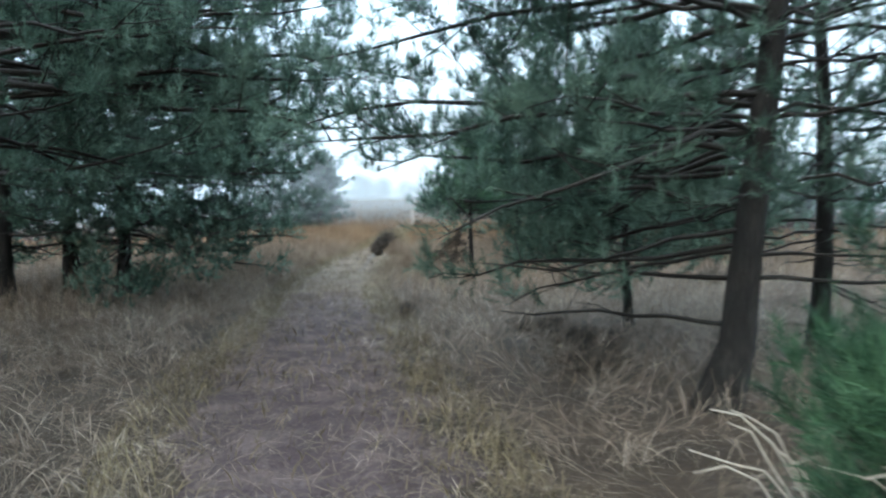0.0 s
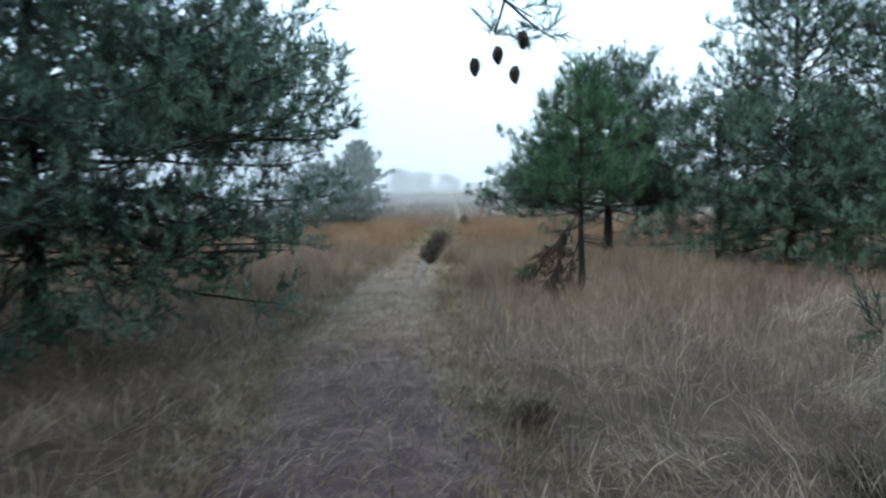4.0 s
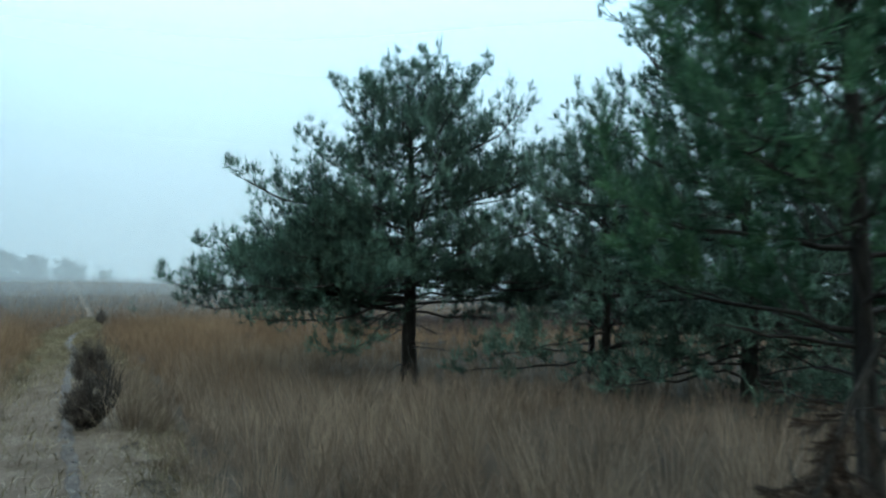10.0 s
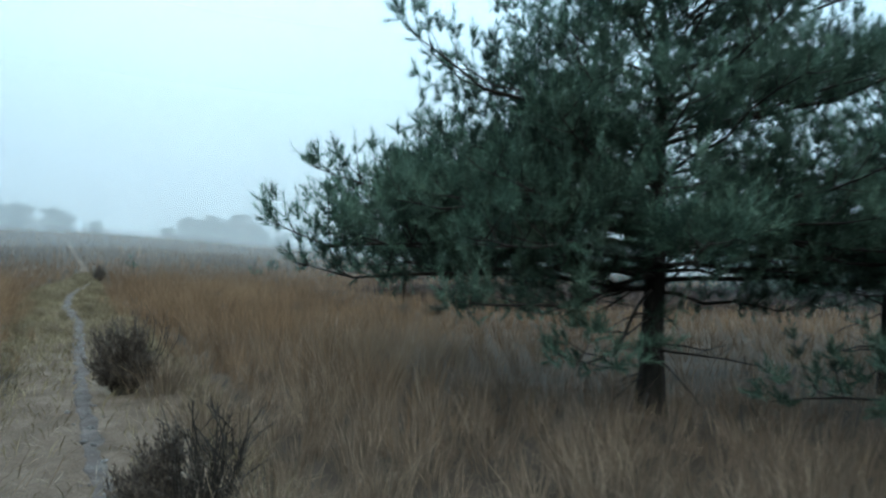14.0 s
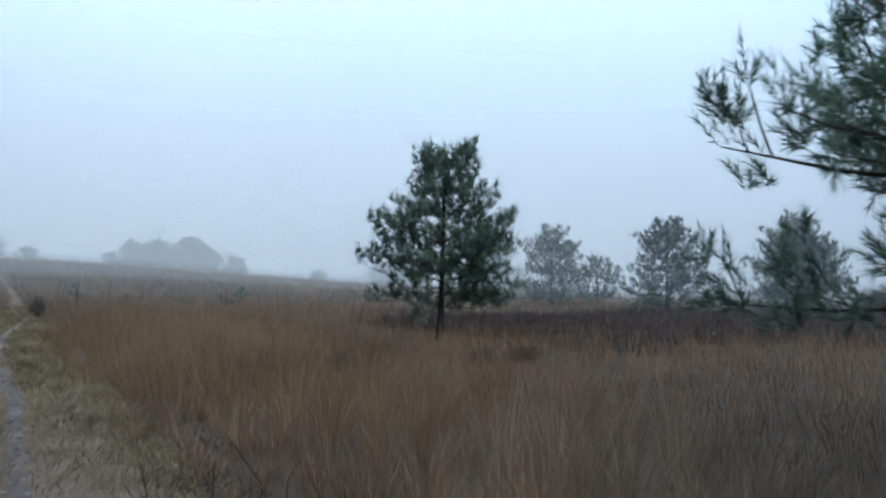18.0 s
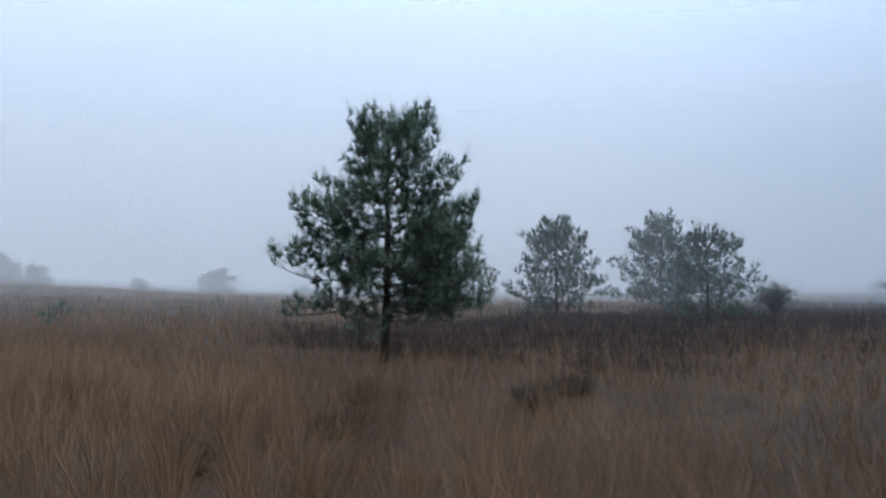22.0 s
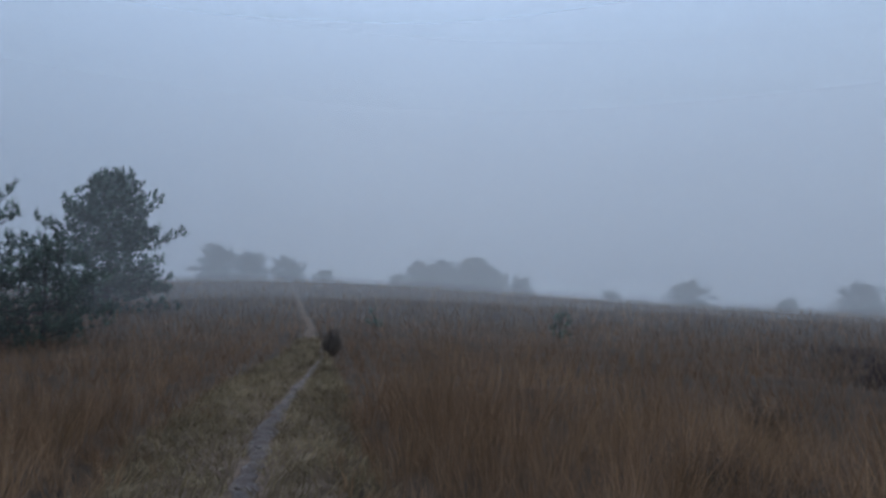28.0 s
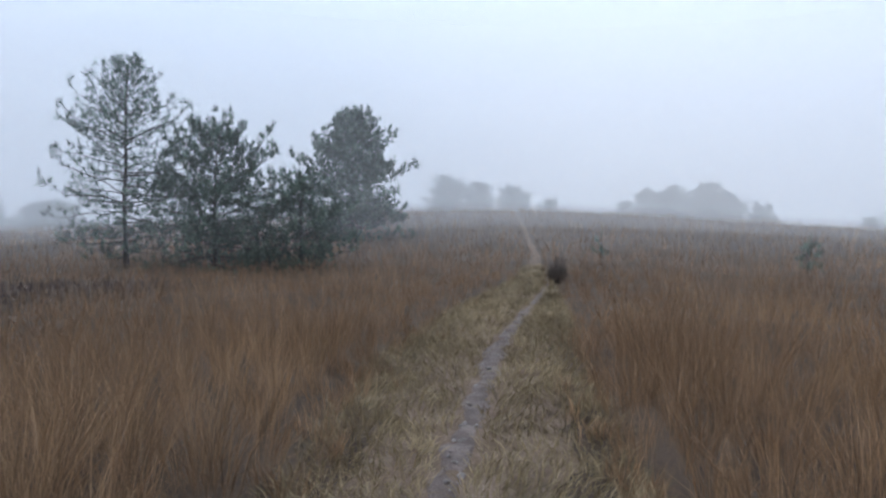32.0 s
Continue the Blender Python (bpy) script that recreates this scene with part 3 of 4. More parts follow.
# ---- heather bushes beside the path ----
def heather_bush(x, y, seed, tall, wide, label, stems=150, dense=8, name="heather_bush", group="heather bushes beside the path", category="bush", sprays=0, spray_az=0.0):
    """A low dome of fine stems clad in dark scaly shoots; sprays: taller bare twigs that lean out towards spray_az."""
    g = np.random.default_rng(seed)
    bush = base(name, x, y, float(height(x, y)) - 0.02)
    tagged(bush, label, category, group)
    wood, pos, way, length, shade = [], [], [], [], []
    lump = g.uniform(0, 6.28, 4)
    for k in range(stems):
        az, el = g.uniform(0, 6.28), math.asin(g.uniform(0.08, 1.0) ** 0.8)
        swell = 1 + 0.16 * math.sin(2 * az + lump[0]) + 0.12 * math.sin(3 * az + 4 * el + lump[1]) + 0.08 * math.sin(7 * az + 3 * el + lump[2])
        reach = swell * g.uniform(0.6, 1.14)
        out = np.array([math.cos(az), math.sin(az), 0])
        tip = out * math.cos(el) * wide * 0.5 * reach + np.array([0, 0, tall * (0.12 + 0.72 * math.sin(el)) * reach])
        root = out * wide * 0.14 * g.uniform(0.1, 1.0)
        s = np.linspace(0, 1, 4)[:, None]
        sag = np.array([0, 0, 0.1 * tall]) * np.sin(s * 3.1)
        wood.append(tube(root + (tip - root) * s + sag, np.linspace(0.006, 0.002, 4), 3))
        for e in np.linspace(0.38, 1.0, dense):
            at = root + (tip - root) * e + np.array([0, 0, 0.1 * tall * math.sin(e * 3.1)])
            for kk in range(3):
                pos.append(at + g.normal(0, 0.02, 3))
                way.append((tip - root) * 1.2 + np.array([g.normal(0, 0.25), g.normal(0, 0.25), 0.4]))
                length.append(g.uniform(0.04, 0.08))
                shade.append(g.uniform(0.0, 0.5) + 0.35 * e)
    for k in range(sprays):
        az = spray_az + g.normal(0, 0.55)
        out = np.array([math.cos(az), math.sin(az), 0])
        tip = out * wide * g.uniform(0.2, 0.95) + np.array([0, 0, tall * g.uniform(0.6, 1.08)])
        s = np.linspace(0, 1, 6)[:, None]
        line = out * 0.1 * wide + tip * s + out * 0.08 * np.sin(s * 3.1) + g.normal(0, 0.008, (6, 3)) * s
        wood.append(tube(line, np.linspace(0.006, 0.0025, 6), 3))
        for j in range(4):
            a = line[2 + j % 4]
            d = np.array([g.normal(0, 0.07), g.normal(0, 0.07), g.uniform(0.05, 0.16)])
            wood.append(tube(a + d * np.linspace(0, 1, 3)[:, None], (0.003, 0.0025, 0.002), 3))
            if g.uniform() < 0.6:
                pos.append(a + d * 0.5)
                way.append(d)
                length.append(0.08)
                shade.append(g.uniform(0.2, 0.8))
    v, f = join(wood)
    tagged(child("stem", mesh_from("stem", v, f, M_TWIG), bush), kind="stuff")
    tagged(child("foliage", needle_mesh("foliage", np.array(pos), np.array(way), np.array(length), np.clip(shade, 0, 1), M_BUSH, 6, 0.035, 0.0095, g), bush), kind="stuff")
    return bush


heather_bush(-2.03, 22.25, 1, 0.62, 0.38, "dark grey-brown heather bush growing at the path edge", sprays=42, spray_az=-0.2)
heather_bush(-2.0, 26.4, 2, 0.76, 0.58, "dark bushy heather with bare twigs by the rut", sprays=14, spray_az=0.6)
heather_bush(-1.8, 51.5, 4, 0.66, 0.5, "dark rounded heather bush beside the narrow path")

TUFT = "dark heather tufts in the grass"
for i, (x, y, tall, wide) in enumerate(((0.73, 38.4, 0.42, 0.6), (0.9, 35.6, 0.42, 0.8), (0.55, 37.5, 0.45, 0.4), (4.9, 12.9, 0.42, 1.0), (5.8, 13.6, 0.4, 1.1), (5.2, 34.2, 0.36, 0.8), (2.6, 40.6, 0.42, 0.7), (7.6, 35.5, 0.4, 0.8), (1.1, 8.3, 0.2, 0.7), (1.45, 7.3, 0.24, 0.9), (1.3, 6.2, 0.24, 0.7), (-0.5, 9.6, 0.16, 0.25), (4.2, 34.0, 0.4, 0.6), (1.9, 34.6, 0.4, 0.6), (3.3, 36.0, 0.36, 0.5), (0.3, 34.2, 0.34, 0.4))):
    heather_bush(x, y, 10 + i, tall, wide, "low dark heather tuft among dead grass", 50, 5, "heather_tuft", TUFT, "heather")


# ---- pebbles in the rut ----
def pebble_mesh(seed):
    g = np.random.default_rng(seed)
    s = np.linspace(0, 1, 5)
    v, f = tube(np.stack([s * 0, s * 0, s - 0.5], 1), np.sin(s * np.pi) * 0.5 + 0.02, 7)
    v = v * g.uniform(0.8, 1.2, 3) + g.normal(0, 0.04, v.shape)
    return mesh_from("pebble", v * (1, 0.8, 0.6), f, M_STONE, True)


def build_pebbles():
    """Loose stones washed out along the rut."""
    g = np.random.default_rng(33)
    stones = tagged(base("rut_pebbles", float(rut_x(34.0)), 34.0), "small wet grey pebbles lying loose in the rut", "pebbles")
    shapes = [pebble_mesh(i) for i in range(6)]
    for k in range(260):
        y = 17.5 + 29 * g.uniform()
        x = float(rut_x(y)) + g.normal(0, 0.055)
        r = 0.009 + 0.022 * g.uniform() ** 3
        ob = child("pebble", shapes[k % 6], stones)
        ob.matrix_basis = pose(x - float(rut_x(34.0)), y - 34.0, float(height(x, y)) + 0.022, g.uniform(-20, 20), g.uniform(-20, 20), g.uniform(0, 360)) @ Matrix.Scale(r * 2, 4)


build_pebbles()


# ---- the pines at the start of the path ----
CORRIDOR = "old pines round the start of the path"
pine("pine_tree", 1.89, 4.97, 11, 6.4, 0.11, 1.5, ((0, 1.5), (0.3, 2.4), (0.7, 1.9), (1, 0.3)), "old dark pine with a leaning trunk and low bare limbs", lean=(0.42, -0.1),
     limbs=((1.2, 165, 2.2, -2, 0.2), (1.45, 150, 2.5, 2, 0.1), (1.8, 172, 2.9, 6, -0.2), (2.1, 140, 3.0, 6, 0), (2.2, 190, 3.1, 2, -0.2), (2.4, 165, 3.4, 4, -0.3), (2.6, 205, 2.9, 8, 0),
            (1.15, 178, 1.7, -4, -0.3), (1.7, 120, 2.6, 4, 0), (2.0, 225, 2.0, 5, 0), (1.95, 212, 2.65, -3, -0.4), (2.9, 158, 3.3, 2, -0.2), (3.0, 178, 3.3, 0, -0.3), (3.2, 145, 3.2, 4, -0.2), (3.4, 168, 3.4, 2, -0.3), (3.0, 198, 3.2, 0, -0.3), (2.7, 130, 3.2, 2, -0.2), (1.95, 108, 3.2, -6, -0.6), (1.7, 112, 3.1, -4, -0.5), (2.2, 110, 3.2, -12, -0.4), (1.5, 106, 3.0, -2, -0.4), (1.85, 116, 3.3, -8, -0.4), (2.3, 104, 3.0, -14, -0.5), (2.0, 100, 2.9, -8, -0.6)),
     dead=((0.62, 172, 1.7, 14, -0.1), (0.95, 150, 1.9, 4, 0.2), (1.1, 20, 1.5, 0, 0), (0.95, 335, 1.6, 4, 0), (1.3, 195, 1.9, -4, 0.3)),
     needles=18, size=0.08, width=0.007, bare=0.3, tuft=0.3, split=True, rise=(0, 42), steep=0.1, spacing=0.16, sub=0.17, whorl=0.46, group=CORRIDOR, pale=0.06)
pine("pine_tree", 3.55, 6.75, 12, 6.0, 0.085, 1.2, ((0, 1.6), (0.4, 2.1), (1, 0.3)), "slender dark pine standing behind the leaning one", dead_below=1.2, bare=0.35, rise=(0, 45), group=CORRIDOR, pale=0.14)
pine("pine_tree", -6.9, 11.2, 13, 6.8, 0.14, 1.05, ((0, 2.6), (0.3, 2.9), (0.7, 2.2), (1, 0.3)), "tall dark pine with bare lower trunk", whorl=0.5, needles=9, width=0.018, dead_below=1.1, bare=0.3, rise=(-4, 45), group=CORRIDOR, pale=0.03)
pine("pine_tree", -6.4, 12.45, 14, 6.6, 0.12, 1.25, ((0, 2.3), (0.3, 2.7), (1, 0.3)), "dark pine crowded between two others", whorl=0.5, needles=9, width=0.018, dead_below=1.1, bare=0.35, rise=(-4, 45), group=CORRIDOR, pale=0.03)
pine("pine_tree", -5.6, 12.6, 15, 6.2, 0.12, 0.95, ((0, 2.7), (0.3, 3.2), (0.7, 2.7), (1, 0.5)), "dark pine whose crown spreads towards the path", dead_below=0.9, bare=0.3, rise=(-6, 45),
     limbs=tuple((0.95 + 0.15 * i, -55 + (i * 37) % 95, 3.2 - 0.02 * i, -10 + 2.2 * i, 0.3) for i in range(14)) + tuple((2.2 + 0.12 * i, -14 + (i * 13) % 34, 3.4, 1 + i, 0.1) for i in range(9)) + tuple((1.05 + 0.14 * i, -70 + (i * 29) % 80, 3.5, -6 + 1.8 * i, 0.2) for i in range(12)), steep=0.2, needles=8, width=0.021, node=3, tuft=0.25, group=CORRIDOR, pale=0.03)
pine("pine_tree", -4.6, 6.3, 16, 6.5, 0.14, 1.75, ((0, 2.4), (0.3, 3.0), (0.7, 2.3), (1, 0.3)), "large dark pine with limbs hanging over the path",
     limbs=((2.65, 17.6, 4.3, -4, 0.0), (2.6, 2, 4.0, 6, 0), (2.4, 35, 3.4, 7, 0), (2.7, -20, 3.2, 8, 0), (2.2, 55, 3.0, 2, 0), (2.5, 24, 3.7, 5, 0.1), (3.0, 18, 4.4, 4, -0.2), (2.6, 45, 3.2, 5, 0.2), (3.1, 50, 3.2, 8, 0.2), (2.9, 32, 3.6, 6, 0.2), (3.4, 40, 3.4, 12, 0.2), (2.1, 70, 2.8, 0, 0.2), (3.3, 8, 4.0, 6, 0), (3.5, 25, 4.2, 6, 0), (3.2, -8, 3.8, 4, 0), (3.7, 12, 4.0, 10, 0), (2.8, 60, 3.2, 6, 0.1), (3.6, 60, 3.2, 10, 0.1), (2.5, 80, 2.8, 4, 0.1), (3.0, 12, 4.6, 2, -0.1), (2.75, 24, 4.5, 0, -0.1)), dead_below=1.6, bare=0.28, needles=16, size=0.08, width=0.0085, spacing=0.18, sub=0.18, whorl=0.46, tuft=0.3, split=True,
     rise=(0, 45), steep=0.1, group=CORRIDOR, pale=0.03)
pine("pine_tree", 2.25, 8.7, 17, 3.5, 0.05, 0.7, ((0, 0.85), (0.3, 0.9), (0.6, 0.75), (1, 0.2)), "bushy dark green pine beside the trodden grass", group=CORRIDOR, pale=0.0)
pine("pine_tree", -9.4, 8.6, 71, 6.6, 0.12, 0.9, ((0, 2.6), (0.4, 2.9), (1, 0.4)), "dark pine deep in the shade of the others", needles=6, width=0.028, node=3, whorl=0.5, dead_below=0.9, rise=(-5, 45), group=CORRIDOR, pale=0.03)
pine("pine_tree", -9.8, 14.2, 72, 6.4, 0.12, 0.8, ((0, 2.7), (0.4, 3.0), (1, 0.4)), "dark pine at the back of the group", needles=6, width=0.028, node=3, whorl=0.5, dead_below=0.8, rise=(-5, 45), group=CORRIDOR, pale=0.03)
# two added pines, never in view, that only shade the ground at the start
pine("pine_tree", -4.6, 1.2, 73, 6.6, 0.13, 1.3, ((0, 2.3), (0.4, 2.7), (1, 0.4)), "unseen tall pine added to shade the start, on the left", needles=6, width=0.03, node=3, whorl=0.55, sub=0.22, rise=(-4, 45), group=CORRIDOR)
pine("pine_tree", 4.3, 0.8, 74, 6.4, 0.12, 1.4, ((0, 2.2), (0.4, 2.6), (1, 0.4)), "unseen pine added to shade the start, on the right", needles=6, width=0.03, node=3, whorl=0.55, sub=0.22, rise=(-4, 45), group=CORRIDOR)
pine("pine_sapling", 1.55, 2.15, 18, 0.95, 0.02, 0.15, ((0, 0.42), (0.5, 0.42), (1, 0.1)), "small green pine sapling in dead grass", mat=M_YOUNG, pale=0.0, per=5, whorl=0.16, sub=0.1, spacing=0.09, needles=20, size=0.08, width=0.005, group="pine saplings")


def dead_branch(x, y, seed):
    """Bleached fallen sticks that lean out of the grass."""
    g = np.random.default_rng(seed)
    thing = base("dead_branch", x, y, float(height(x, y)))
    tagged(thing, "bleached dead branch with bare forked twigs", "branch")
    for k in range(7):
        a, h = g.uniform(1.4, 4.2), g.uniform(0.35, 0.8)
        s = np.linspace(0, 1, 6)[:, None]
        line = np.array([np.cos(a) * 0.5, np.sin(a) * 0.3, h]) * s + np.array([0, 0, 0.18]) * np.sin(s * 3.1) + g.normal(0, 0.015, (6, 3))
        line[0] = (0, 0, 0)
        v, f = tube(line, np.linspace(0.007, 0.003, 6), 5)
        child("stick", mesh_from("stick", v, f, M_DRY, True), thing)


dead_branch(1.62, 2.05, 3)
dead_branch(1.35, 2.35, 4)


def pine_cone(x, y, z, seed):
    """A closed cone: a tapering core wrapped in overlapping scales."""
    g = np.random.default_rng(seed)
    cone = base("pine_cone", x, y, z, g.uniform(0, 360))
    tagged(cone, "closed dark brown cone hanging from a pine limb", "cone", "cones on the hanging limb")
    s = np.linspace(0, 1, 8)
    v, f = tube(np.stack([0.004 * np.sin(s * 3), s * 0, -0.06 * s], 1), 0.017 * np.sin(np.clip(s * 2.6 + 0.45, 0, 3.05)) + 0.002, 9)
    child("core", mesh_from("core", v, f, M_CONE, True), cone)
    tips = []
    for k in range(44):
        u = (k + 0.5) / 44
        a = k * 2.399
        r = 0.017 * math.sin(min(u * 2.6 + 0.45, 3.05)) + 0.003
        o = np.array([math.cos(a), math.sin(a), 0])
        t = np.array([-math.sin(a), math.cos(a), 0])
        c = o * r + np.array([0, 0, -0.06 * u])
        tips.append((np.array([c - t * 0.004 + (0, 0, 0.004), c + t * 0.004 + (0, 0, 0.004), c + o * 0.003 + (0, 0, -0.006)]), np.array([[0, 1, 2]])))
    v, f = join(tips)
    tagged(child("scale", mesh_from("scale", v, f, M_CONE), cone), kind="stuff")


for i, (x, y, z) in enumerate(((-0.72, 7.62, 1.96), (-0.66, 7.66, 1.9), (-0.8, 7.6, 1.92), (-0.64, 7.58, 2.0))):
    pine_cone(x, y, z, i)

# ---- the pines along the open stretch ----
pine("young_pine", 0.62, 15.13, 21, 3.4, 0.045, 1.4, ((0, 0.72), (0.22, 0.82), (0.4, 0.68), (0.62, 0.4), (0.78, 0.18), (0.9, 0.08), (1, 0.02)), "young bright green pine with a bare slim trunk", mat=M_YOUNG, per=5, whorl=0.28, sub=0.11, tuft=0.2,
     spacing=0.15, needles=24, size=0.066, width=0.0085, node=4, rise=(12, 50), dead_below=1.4, dead_len=0.4, candle=0.2, bare=0.2, steep=0.55, split=True)


def dead_bough(x, y, seed):
    """A broken bough with brown needles that hangs down beside the young pine, its tip still green."""
    g = np.random.default_rng(seed)
    bough = base("dead_bough", x, y, float(height(x, y)))
    tagged(bough, "broken dead bough with brown needles leaning on trunk", "branch")
    lines = (
        np.array([[0.0, 0, 1.3], [-0.16, 0.02, 1.1], [-0.33, 0.0, 0.88], [-0.52, -0.03, 0.68], [-0.74, -0.05, 0.53]]),
        np.array([[-0.1, 0.02, 1.16], [-0.2, -0.05, 0.92], [-0.3, -0.08, 0.7], [-0.36, -0.1, 0.5], [-0.4, -0.12, 0.34]]),
        np.array([[0.0, 0.0, 0.95], [-0.06, 0.05, 0.78], [-0.11, 0.07, 0.6], [-0.15, 0.07, 0.46], [-0.17, 0.06, 0.32]]),
    )
    pos, way, length, shade, twigs = [], [], [], [], []
    for main, count in zip(lines, (64, 40, 22)):
        v, f = tube(main, (0.015, 0.013, 0.01, 0.007, 0.004), 6)
        child("stick", mesh_from("stick", v, f, M_TWIG, True), bough)
        for k in range(count):
            q = g.uniform(0.2, 1.0) ** 0.8 * 4
            j = min(int(q), 3)
            at = main[j] + (main[j + 1] - main[j]) * (q - j)
            d = np.array([g.uniform(-0.55, 0.35), g.uniform(-0.5, 0.5), g.uniform(-1.0, 0.1)])
            d *= g.uniform(0.08, 0.24) / np.linalg.norm(d)
            twigs.append(tube(at + d * np.linspace(0, 1, 3)[:, None], (0.004, 0.003, 0.002), 3))
            for e in np.linspace(0.3, 1.0, 4):
                pos.append(at + d * e + g.normal(0, 0.012, 3))
                way.append(d / np.linalg.norm(d) + np.array([-0.2, 0, -0.5]) + g.normal(0, 0.4, 3))
                length.append(0.08)
                shade.append(g.uniform(0.0, 0.55))
    v, f = join(twigs)
    tagged(child("twig", mesh_from("twig", v, f, M_TWIG), bough), kind="stuff")
    tagged(child("needles", needle_mesh("needles", np.array(pos), np.array(way), np.array(length), np.array(shade), M_DEAD, 14, 0.05, 0.009, g), bough), "withered brown needles", kind="stuff")
    tip = np.array([-0.76, -0.05, 0.5]) + g.normal(0, 0.05, (26, 3)) * (1.4, 1, 0.7)
    aim = np.array([-0.8, 0, 0.1]) + g.normal(0, 0.5, (26, 3))
    tagged(child("green_tip", needle_mesh("green_tip", tip, aim, np.full(26, 0.07), g.uniform(0.5, 1.0, 26), M_YOUNG, 14, 0.05, 0.007, g), bough), "tuft of still green needles", kind="stuff")


dead_bough(0.58, 15.05, 5)
THICKET = "pines beside the open heath"
pine("pine_tree", 5.5, 20.0, 22, 6.4, 0.09, 0.25, ((0, 2.3), (0.3, 2.6), (0.6, 2.1), (0.85, 1.3), (1, 0.5)), "broad green pine grown to the ground", per=6, whorl=0.36, tuft=0.3, node=3, needles=13, size=0.085, width=0.0135, group=THICKET, pale=0.05)
pine("pine_tree", 6.75, 18.7, 23, 4.9, 0.08, 0.15, ((0, 2.3), (0.3, 2.1), (0.7, 1.5), (1, 0.4)), "full green pine with low sweeping branches", limbs=((0.9, -36, 2.9, 12, 0.6), (0.7, -42, 2.8, 6, 0.5), (1.1, -28, 2.6, 15, 0.6), (0.5, -34, 2.5, 3, 0.5)), per=6, whorl=0.34, tuft=0.3, node=3, needles=13, size=0.085, width=0.0135, group=THICKET, pale=0.05)
pine("pine_tree", 4.6, 21.7, 24, 3.3, 0.07, 0.6, ((0, 2.0), (0.4, 2.0), (1, 0.5)), "dark pine filling the gap in the thicket", group=THICKET, pale=0.05)
pine("pine_tree", 2.53, 24.0, 25, 4.8, 0.115, 1.3, ((0, 2.5), (0.2, 2.5), (0.45, 1.8), (0.75, 1.2), (1, 0.5)), "broad flat-layered pine with a dark trunk", needles=17, node=4, dead_below=1.3, dead_len=1.0, rise=(-1, 42), sub=0.128, spacing=0.16, width=0.0092, size=0.075, per=6,
     limbs=((1.35, 176, 3.75, 9, 0.2), (1.2, 160, 3.3, 5, 0.2), (1.3, 192, 3.5, 6, 0.2), (1.7, 140, 3.5, 8, 0.2), (1.75, 148, 3.3, 7, 0.2), (2.3, 132, 2.7, 12, 0.2), (2.3, 155, 2.5, 12, 0.2), (2.1, 125, 2.7, 5, 0.2), (2.25, 142, 2.6, 12, 0.2), (2.45, 184, 3.0, 17, 0.2), (1.6, 168, 3.3, 7, 0.2), (1.7, 184, 2.7, 8, 0.2), (2.5, 178, 2.3, 18, 0.3), (2.9, 170, 2.0, 28, 0.3), (3.3, 165, 1.9, 45, 0.4), (3.6, -35, 1.9, 45, 0.4),
            (1.3, -10, 2.9, 2, 0.3), (1.6, -60, 2.8, 4, 0.3), (1.35, 215, 2.8, 4, 0.2), (2.1, -30, 2.8, 12, 0.4), (1.5, 250, 2.3, 6, 0.3), (1.9, 275, 2.4, 12, 0.3), (2.3, 235, 2.2, 14, 0.3), (2.6, 290, 2.2, 18, 0.3), (2.9, 255, 1.9, 24, 0.3), (1.6, 300, 2.6, 6, 0.3), (2.6, -37, 2.8, 18, 0.4), (3.0, -28, 2.6, 20, 0.4), (3.2, -48, 2.4, 24, 0.3), (2.8, -12, 2.3, 20, 0.3), (1.7, 222, 2.2, 10, 0.3), (2.1, 208, 2.3, 14, 0.3), (2.5, 218, 2.0, 20, 0.3), (3.2, 230, 1.6, 26, 0.3), (1.45, 235, 2.4, 3, 0.2), (1.4, -45, 2.4, 0, 0.3), (1.4, 182, 3.2, 5, 0.2), (1.75, 195, 2.6, 10, 0.2), (1.9, 172, 2.6, 8, 0.2), (2.2, 190, 2.0, 14, 0.2), (1.55, 205, 3.0, 6, 0.2), (1.45, 150, 2.5, 8, 0.2), (1.9, 160, 2.8, 10, 0.2)), bare=0.2, whorl=0.36, tuft=0.25, split=True, group=THICKET, pale=-0.02)
pine("pine_tree", 6.0, 23.9, 26, 3.9, 0.05, 1.3, ((0, 1.7), (0.4, 1.8), (1, 0.3)), "thin-stemmed dark pine in the shade", dead_below=1.3, group=THICKET, pale=0.05)
pine("pine_tree", 8.6, 24.6, 27, 4.0, 0.08, 0.8, ((0, 2.0), (0.4, 2.0), (1, 0.3)), "dark pine at the end of the thicket", needles=9, width=0.018, group=THICKET, pale=0.05)

